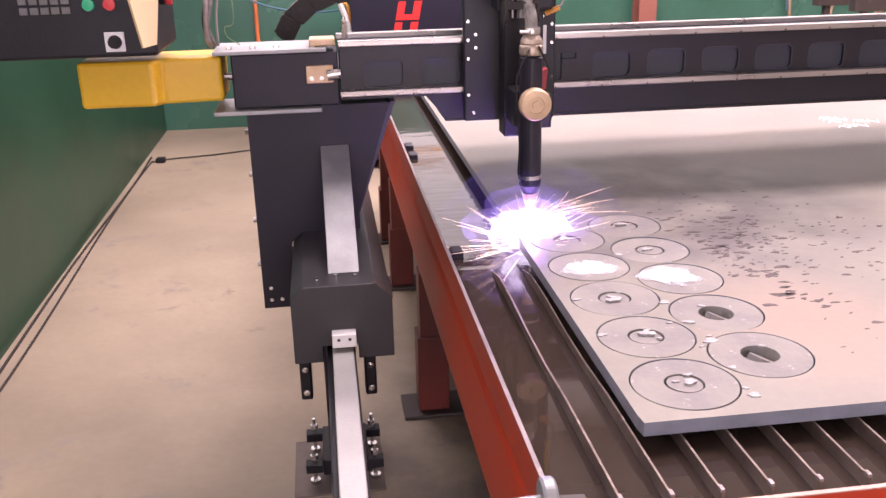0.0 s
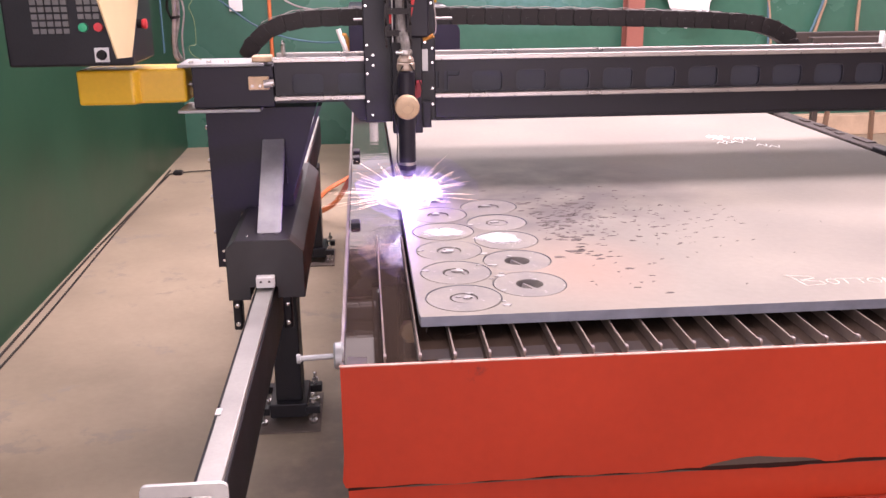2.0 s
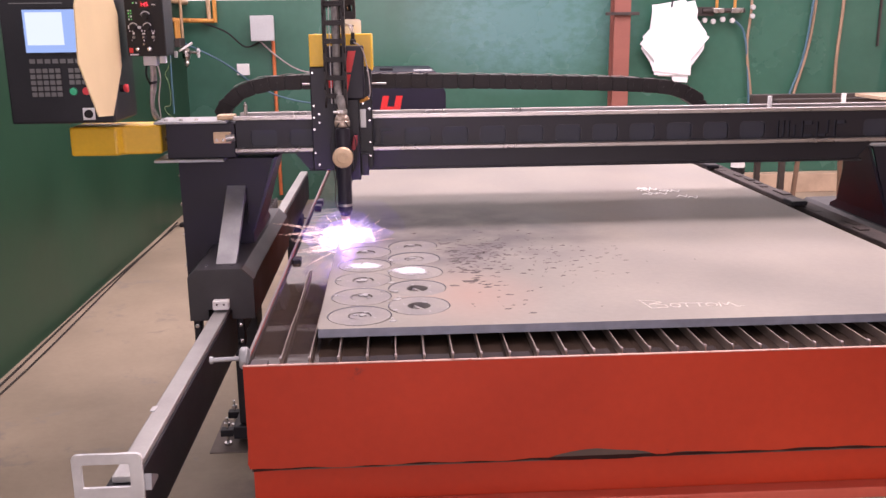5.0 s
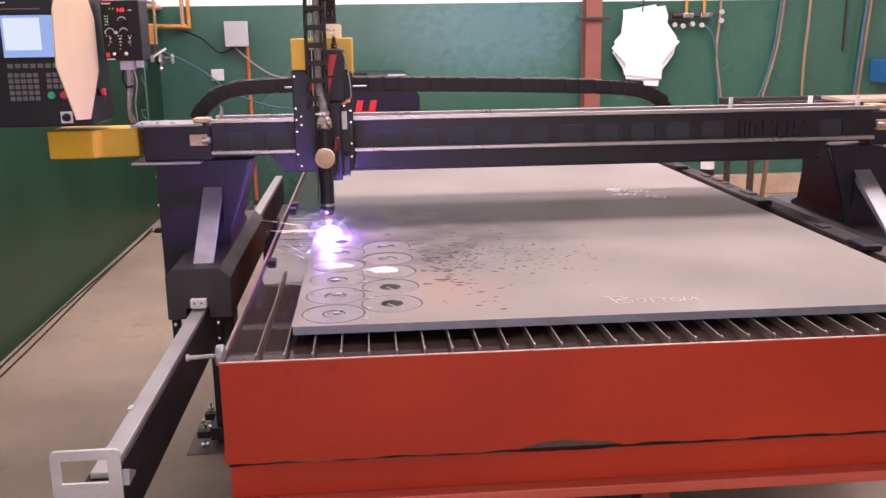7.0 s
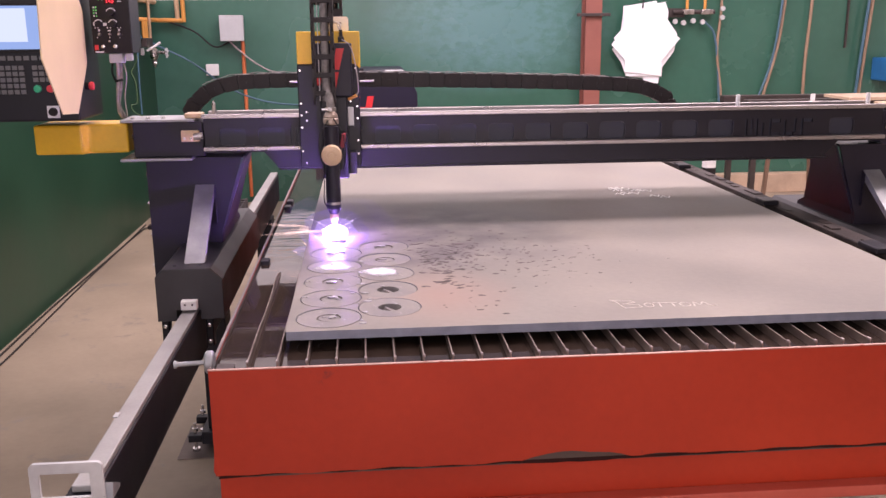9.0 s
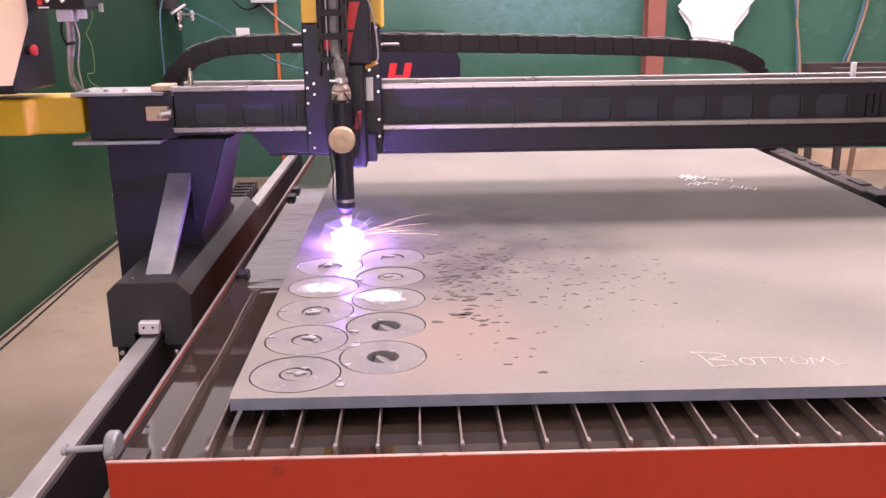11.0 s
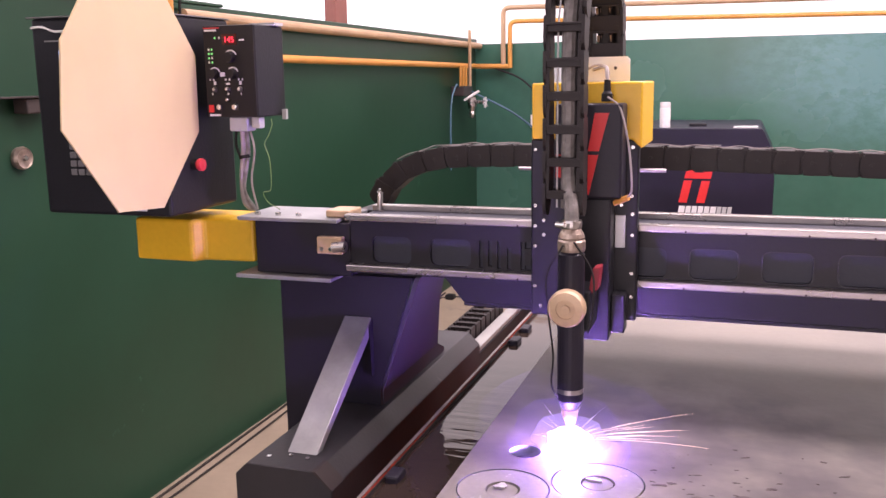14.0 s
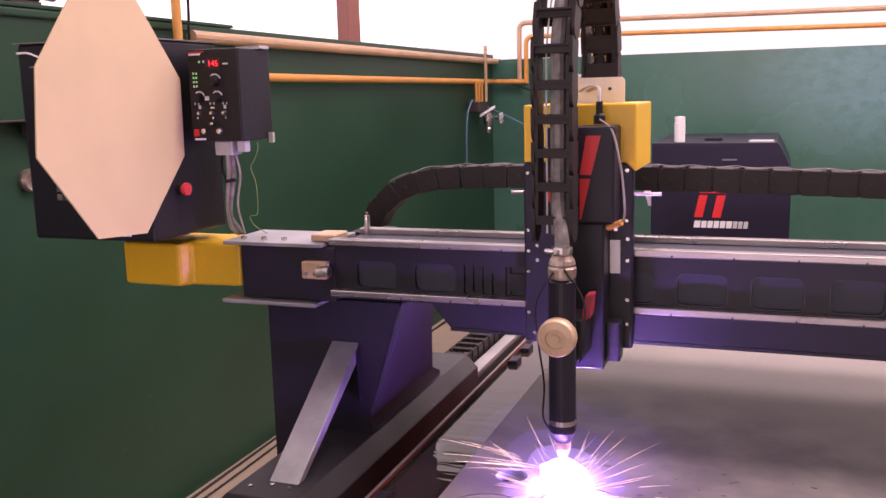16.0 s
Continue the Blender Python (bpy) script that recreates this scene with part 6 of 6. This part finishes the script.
for y in (4.1, 4.5):
    part("beam", B(2.80, 4.9, y, y + 0.07, 0.84, 0.915, bev=0.004), M_DARKSTEEL, st)
for x, y in ((2.86, 4.12), (2.86, 4.52), (4.5, 4.12), (4.5, 4.52)):
    part("leg", B(x, x + 0.035, y, y + 0.035, 0.0, 0.84), M_DARKSTEEL, st)
part("tag", B(3.22, 3.25, 4.09, 4.098, 0.86, 0.95), M_WHITE, st)
for x, lean in ((3.02, 0.06), (3.38, -0.05)):
    part("strut", PR([(x, 0.0), (x + 0.022, 0.0), (x + 0.022 + lean, 0.84), (x + lean, 0.84)], "y", 4.3, 4.33), M_RUSTY, st, "rusty brown strut")
whole("timber_board", B(3.3, 4.6, 3.75, 4.08, 0.93, 0.95, bev=0.002), M_WOOD, "pale timber board on the rack", "board")
whole("board_support", B(4.0, 4.06, 3.86, 3.92, 0.0, 0.9295), M_DARKSTEEL, "dark steel prop under the board", "prop")
cn = thing("spray_can", (2.33, 3.5, 0.0), "white and black canister standing on a dark drum", "canister")
part("body", C((2.33, 3.5, 0.47), (2.33, 3.5, 0.66), 0.04, seg=20), M_WHITE, cn)
part("band", C((2.33, 3.5, 0.535), (2.33, 3.5, 0.575), 0.0406, seg=20), M_RUBBER, cn, "black band")
part("cap", C((2.33, 3.5, 0.6605), (2.33, 3.5, 0.69), 0.03, seg=20), M_WHITE, cn)
part("drum", C((2.33, 3.5, 0.0), (2.33, 3.5, 0.4695), 0.13, seg=28), M_DARKSTEEL, cn, "dark steel drum")
whole("plank", B(2.6, 5.2, YW - 0.14, YW - 0.02, 0.001, 0.16, bev=0.004), M_WOOD, "pale timber kerb along the wall foot", "plank")

# gas pipes on the left wall and round the corner
def pipe(pts, r, m, label):
    p = [Vector(q) for q in pts]
    way = [p[0]]
    for a, b, c in zip(p, p[1:], p[2:]):
        u, v = (a - b).normalized() * 0.05, (c - b).normalized() * 0.05
        way += [b + u * (1 - k / 5) ** 2 + v * (k / 5) ** 2 for k in range(6)]
    return whole("gas_pipe", T(way + [p[-1]], r, seg=12, straight=True), m, label, "pipe", group="gas pipes on the walls")


pipe([(XW + 0.04, 2.25, 1.612), (XW + 0.04, YW - 0.03, 1.607)], 0.021, M_PINKPIPE, "pinkish primed pipe along the wall top")
pipe([(XW + 0.045, 2.16, 1.478), (XW + 0.045, YW - 0.06, 1.466), (XW + 0.25, YW - 0.04, 1.463)], 0.017, M_PIPE, "yellow gas pipe along the green wall")
pipe([(XW + 0.215, YW - 0.04, 1.45), (XW + 0.215, YW - 0.04, 1.862), (4.6, YW - 0.04, 1.80)], 0.017, M_PINKPIPE, "primed pipe across the window band")
pipe([(XW + 0.262, YW - 0.037, 1.45), (XW + 0.262, YW - 0.037, 1.768), (4.6, YW - 0.037, 1.69)], 0.016, M_PIPE, "yellow gas pipe across the window band")
pipe([(XW + 0.05, 2.16, 1.48), (XW + 0.05, 2.16, 2.9)], 0.016, M_PIPE, "yellow gas riser at the window band")
va = thing("gas_outlet", (XW + 0.09, 5.4, 1.1), "gas outlet valves below the yellow pipe", "valve")
for k in range(3):
    part("drop_pipe", C((XW + 0.06, 5.3 + 0.06 * k, 1.33), (XW + 0.06, 5.3 + 0.06 * k, 1.46), 0.009, seg=10), M_PIPE, va, "short yellow pipe")
part("block", B(XW + 0.002, XW + 0.09, 5.27, 5.46, 1.27, 1.335, bev=0.006), M_DARKSTEEL, va)
part("valve", L((XW + 0.10, 5.42, 1.22), [(0.0, -0.055), (0.018, -0.055), (0.030, -0.02), (0.030, 0.03), (0.014, 0.042), (0.014, 0.058), (0.0, 0.058)]), M_STEEL, va, "tarnished silvery valve")
part("valve_spindle", C((XW + 0.13, 5.42, 1.23), (XW + 0.19, 5.42, 1.225), 0.011, seg=12), M_STEEL, va, "bright valve spindle")
bm = bmesh.new()
for a_ in (20, 80, 140):
    v_ = Vector((0, math.cos(radians(a_)), math.sin(radians(a_)))) * 0.036
    cyl(bm, Vector((XW + 0.192, 5.42, 1.225)) - v_, Vector((XW + 0.192, 5.42, 1.225)) + v_, 0.0085, seg=8)
part("hand_wheel", bm, M_STOP, va, "pale star-shaped hand wheel")
part("spindle", C((XW + 0.06, 5.37, 1.24), (XW + 0.15, 5.42, 1.30), 0.009, seg=10), M_WHITE, va)
part("outlet_cone", L((XW + 0.10, 5.42, 1.12), [(0.0, 0.0), (0.010, 0.0), (0.022, 0.03), (0.016, 0.05), (0.0, 0.05)]), M_STEEL, va)
part("riser", C((XW + 0.07, 5.48, 1.30), (XW + 0.07, 5.48, 1.70), 0.011, seg=10), M_PINKPIPE, va)
for pts, m in (([(XW + 0.05, 5.3, 1.32), (XW + 0.06, 5.2, 1.34), (XW + 0.05, 5.12, 1.2), (XW + 0.05, 5.10, 0.8)], M_HOSEBLUE),
               ([(XW + 0.08, 5.45, 1.30), (-1.0, 5.6, 1.15), (-0.75, 5.7, 0.95), (-0.5, 5.75, 0.84), (-0.2, 5.75, 0.80), (0.1, 5.6, 0.84)], M_HOSEBLUE),
               ([(XW + 0.1, 5.8, 1.47), (-1.0, 5.8, 1.38), (-0.85, 5.8, 1.26), (-0.72, 5.8, 1.30)], M_RUBBER),
               ([(-0.74, 5.8, 1.31), (-0.60, 5.8, 1.18), (-0.45, 5.8, 1.08), (-0.30, 5.8, 1.04)], M_CABLE)):
    whole("hose", T(pts, 0.0065, seg=8), m, "thin hose looped along the green wall", "hose", group="hoses by the outlet")
wg = thing("wall_gauge", (XW + 0.02, 1.502, 1.17), "round tan gauge on the green wall", "gauge")
part("dial", L((XW + 0.001, 1.502, 1.192), [(0.0, 0.0), (0.030, 0.0), (0.032, 0.012), (0.028, 0.022), (0.024, 0.020), (0.0, 0.020)], axis="x"), M_DULL, wg)
part("hub", L((XW + 0.0215, 1.502, 1.192), [(0.0, 0.0), (0.008, 0.0), (0.006, 0.006), (0.0, 0.006)], axis="x", seg=14), M_STEEL, wg)
whole("wall_shelf", B(XW + 0.001, XW + 0.06, 1.30, 1.62, 1.352, 1.357, bev=0.001), M_DARKSTEEL, "narrow dark metal shelf on the green wall", "shelf")
whole("wall_bracket", B(XW + 0.001, XW + 0.05, 1.50, 1.60, 1.31, 1.3515, bev=0.004), M_DARKSTEEL, "dark bracket under the narrow shelf", "bracket")
whole("riser_cable", T([(XW + 0.04, 2.235, 1.60), (XW + 0.05, 2.23, 1.8), (XW + 0.04, 2.225, 2.2), (XW + 0.05, 2.225, 2.9)], 0.005, seg=6), M_RUBBER, "black cable beside the gas riser", "cable")
mo = thing("small_motor", (XW - 0.05, 1.6, 1.668), "dark greasy motor lying on the wall top", "motor")
part("body", C((XW - 0.05, 1.50, 1.722), (XW - 0.05, 1.63, 1.722), 0.053, seg=22), material("greasy_iron", (0.09, 0.045, 0.035), 0.4, 0.3, scale=20), mo)
part("flange", C((XW - 0.05, 1.6305, 1.722), (XW - 0.05, 1.645, 1.722), 0.045, seg=20), M_STEEL, mo, "bright steel flange")
part("shaft", C((XW - 0.05, 1.6455, 1.71), (XW - 0.05, 1.72, 1.705), 0.018, seg=14), M_STEEL, mo)
part("foot", B(XW - 0.10, XW, 1.51, 1.62, 1.6685, 1.676), M_DARKSTEEL, mo)
jar = whole("glass_jar", L((XW - 0.05, 1.43, 1.6685), [(0.0, 0.0), (0.034, 0.0), (0.036, 0.008), (0.036, 0.085), (0.026, 0.10), (0.0, 0.10)]), M_GREY, "pale cloudy jar standing on the wall top", "jar")
# cables on the floor along the left wall
whole("floor_cable", T([(XW + 0.045, -1.5, 0.0055), (XW + 0.025, 0.2, 0.0055), (XW + 0.035, 1.6, 0.0055), (XW + 0.02, 3.0, 0.0055), (XW + 0.04, 4.3, 0.0055), (XW + 0.03, 5.0, 0.0055)], 0.0055, seg=6), M_DUSTY, "black cable along the wall foot", "cable")
whole("floor_cable", T([(XW + 0.04, 0.6, 0.007), (XW + 0.075, 2.0, 0.007), (XW + 0.045, 3.6, 0.007), (XW + 0.05, 4.70, 0.007), (XW + 0.10, 4.87, 0.012), (-0.9, 4.98, 0.007), (-0.5, 5.1, 0.007), (-0.3, 5.0, 0.007)], 0.0045, seg=6), M_DUSTY, "black cable lying across the floor", "cable")
whole("cable_plug", B(XW + 0.08, XW + 0.14, 4.84, 4.90, 0.0, 0.032, bev=0.010), M_RUBBER, "black plug on the floor cable", "plug")
whole("air_hose", T([(-0.02, 3.35, 0.3), (-0.12, 3.5, 0.12), (-0.25, 3.7, 0.02), (-0.2, 4.2, 0.016), (0.02, 4.37, 0.10)], 0.014, seg=8), M_ORANGE, "orange air hose behind the table", "hose")

# ---- slats of the table, last ----
slat_bm = bmesh.new()
rs = random.Random(2)
n = 30
topz = [PZ0 - 0.002 + (rs.uniform(-0.006, 0.0) if 0 < i < n else 0) for i in range(n + 1)]
pts = [(FY + 0.010 + (TL - 0.02 - FY) * i / n, topz[i]) for i in range(n + 1)]
prism(slat_bm, pts + [(TL - 0.010, 0.60), (FY + 0.010, 0.60)], "x", -0.0014, 0.0014)
slat_me = bpy.data.meshes.new("slat")
bmesh.ops.translate(slat_bm, verts=slat_bm.verts, vec=(0, -BASE[table.name].y, 0))
slat_bm.to_mesh(slat_me)
slat_bm.free()
slat_me.materials.append(M_SLAT)
# the two beside the plate end short, past them lies open water
short_bm = bmesh.new()
pts = [(y, z) for y, z in pts if y < 0.70] + [(0.725, 0.752)]
prism(short_bm, pts + [(0.725, 0.60), (FY + 0.010, 0.60)], "x", -0.0014, 0.0014)
bmesh.ops.translate(short_bm, verts=short_bm.verts, vec=(0, -BASE[table.name].y, 0))
short_me = bpy.data.meshes.new("slat")
short_bm.to_mesh(short_me)
short_bm.free()
short_me.materials.append(M_SLAT)
tip_bm = bmesh.new()
box(tip_bm, -0.0026, 0.0026, -0.005, 0.005, -0.003, 0.002, bev=0.001)
tip_me = bpy.data.meshes.new("slat_tip")
tip_bm.to_mesh(tip_me)
tip_bm.free()
tip_me.materials.append(M_LIPD)
k = 0
x = 0.078
while x < TW - 0.15:
    ob = new("slat", short_me if x < PX0 else slat_me)
    ob.parent = table
    ob.location = (x - BASE[table.name].x, 0, -0.0005 * (k % 3))
    bead = new("slat_tip", tip_me)
    bead.parent = ob
    bead.location = (0, FY + 0.0165 - BASE[table.name].y, PZ0 - 0.0012)
    x += 0.0553
    k += 1


# ---- movement ----
def motions():
    g = [(0, -0.060), (0.5, -0.049), (1, -0.040), (1.5, -0.033), (2, -0.025), (3, -0.012), (4, 0.005), (5.2, 0.026), (6.5, 0.046), (7.5, 0.051), (8.5, 0.051), (9.2, 0.047), (10.3, 0.040), (11.5, 0.035), (12.5, 0.037), (13.3, 0.036), (14, 0.028), (15, 0.006), (16, -0.002)]
    for ob in (gantry, cab, con, card):
        at = ob.location.copy()
        walk(ob, [(t, pose(at.x, at.y + y, at.z)) for t, y in g])
    xs = [(0, 0.170), (1.5, 0.163), (3.5, 0.155), (5.2, 0.166), (7, 0.187), (9, 0.217), (10.3, 0.237), (11.5, 0.256), (12.5, 0.272), (14, 0.292), (15.5, 0.308), (16, 0.309)]
    walk(carriage, [(t, pose(x, 0, 0)) for t, x in xs])
    at = SPRAY_ALL.location.copy()
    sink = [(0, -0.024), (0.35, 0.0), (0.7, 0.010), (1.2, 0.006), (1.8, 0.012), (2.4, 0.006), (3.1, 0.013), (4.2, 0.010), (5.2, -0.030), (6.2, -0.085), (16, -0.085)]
    for ob in GLARE_PARTS:
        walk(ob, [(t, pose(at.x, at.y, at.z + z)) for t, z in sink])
    walk(SPRAY_BURST, [(t, pose(at.x, at.y, at.z + min(0.002, z - 0.01), 0, 0, 50 * t)) for t, z in [(0, -0.045), (0.4, 0.01), (1, 0.01), (2, 0.01), (3, 0.01), (4.2, 0.01), (5.2, -0.05), (6.2, -0.11), (7, -0.11), (8, -0.11), (9, -0.11), (10, -0.11), (11, -0.11), (12, -0.11), (13, -0.11), (14, -0.11), (15, -0.11), (15.5, -0.08), (16, -0.030)]])
    walk(SPRAY_ALL, [(t * 0.25, pose(at.x, at.y, at.z, 0, 0, t * 67)) for t in range(65)])
    walk(SPRAY_RISE, [(t * 0.25, pose(at.x, at.y, at.z, 0, 0, 40 + 70 * math.sin(1.7 * t))) for t in range(65)])
    jet = [(0, 20), (0.2, 95), (0.4, 180), (0.6, 186), (1.0, 192), (1.5, 172), (2.0, 195), (2.5, 187), (3.0, 183), (3.5, 178), (4.2, 176), (5.2, 172), (6.3, 165), (7.0, 160), (8.0, 172), (9.0, 178), (9.8, 110), (10.5, 50), (11.2, 12),
           (11.5, 9), (12.0, 8), (12.5, 7), (13.0, 12), (13.5, 16), (14.0, 22), (14.4, 60), (14.8, 130), (15.1, 182), (15.5, 187), (15.8, 180), (16.0, 175)]
    # the jet dies down for a while as the cut runs clean
    low = [(0, 0), (12.4, 0), (12.9, -0.045), (13.7, -0.045), (13.9, 0), (14.1, 0), (14.35, -0.045), (14.8, -0.045), (15.0, 0), (16.0, 0)]
    fall = lambda t: next(a + (b - a) * (t - u) / (v - u) for (u, a), (v, b) in zip(low, low[1:]) if u <= t <= v)
    steps = sorted(set([t for t, _ in jet] + [t for t, _ in low]))
    turn = lambda t: next(a + (b - a) * (t - u) / (v - u) for (u, a), (v, b) in zip(jet, jet[1:]) if u <= t <= v)
    walk(SPRAY_JET, [(t, pose(at.x, at.y, at.z + fall(t), 0, 0, turn(t))) for t in steps])


motions()
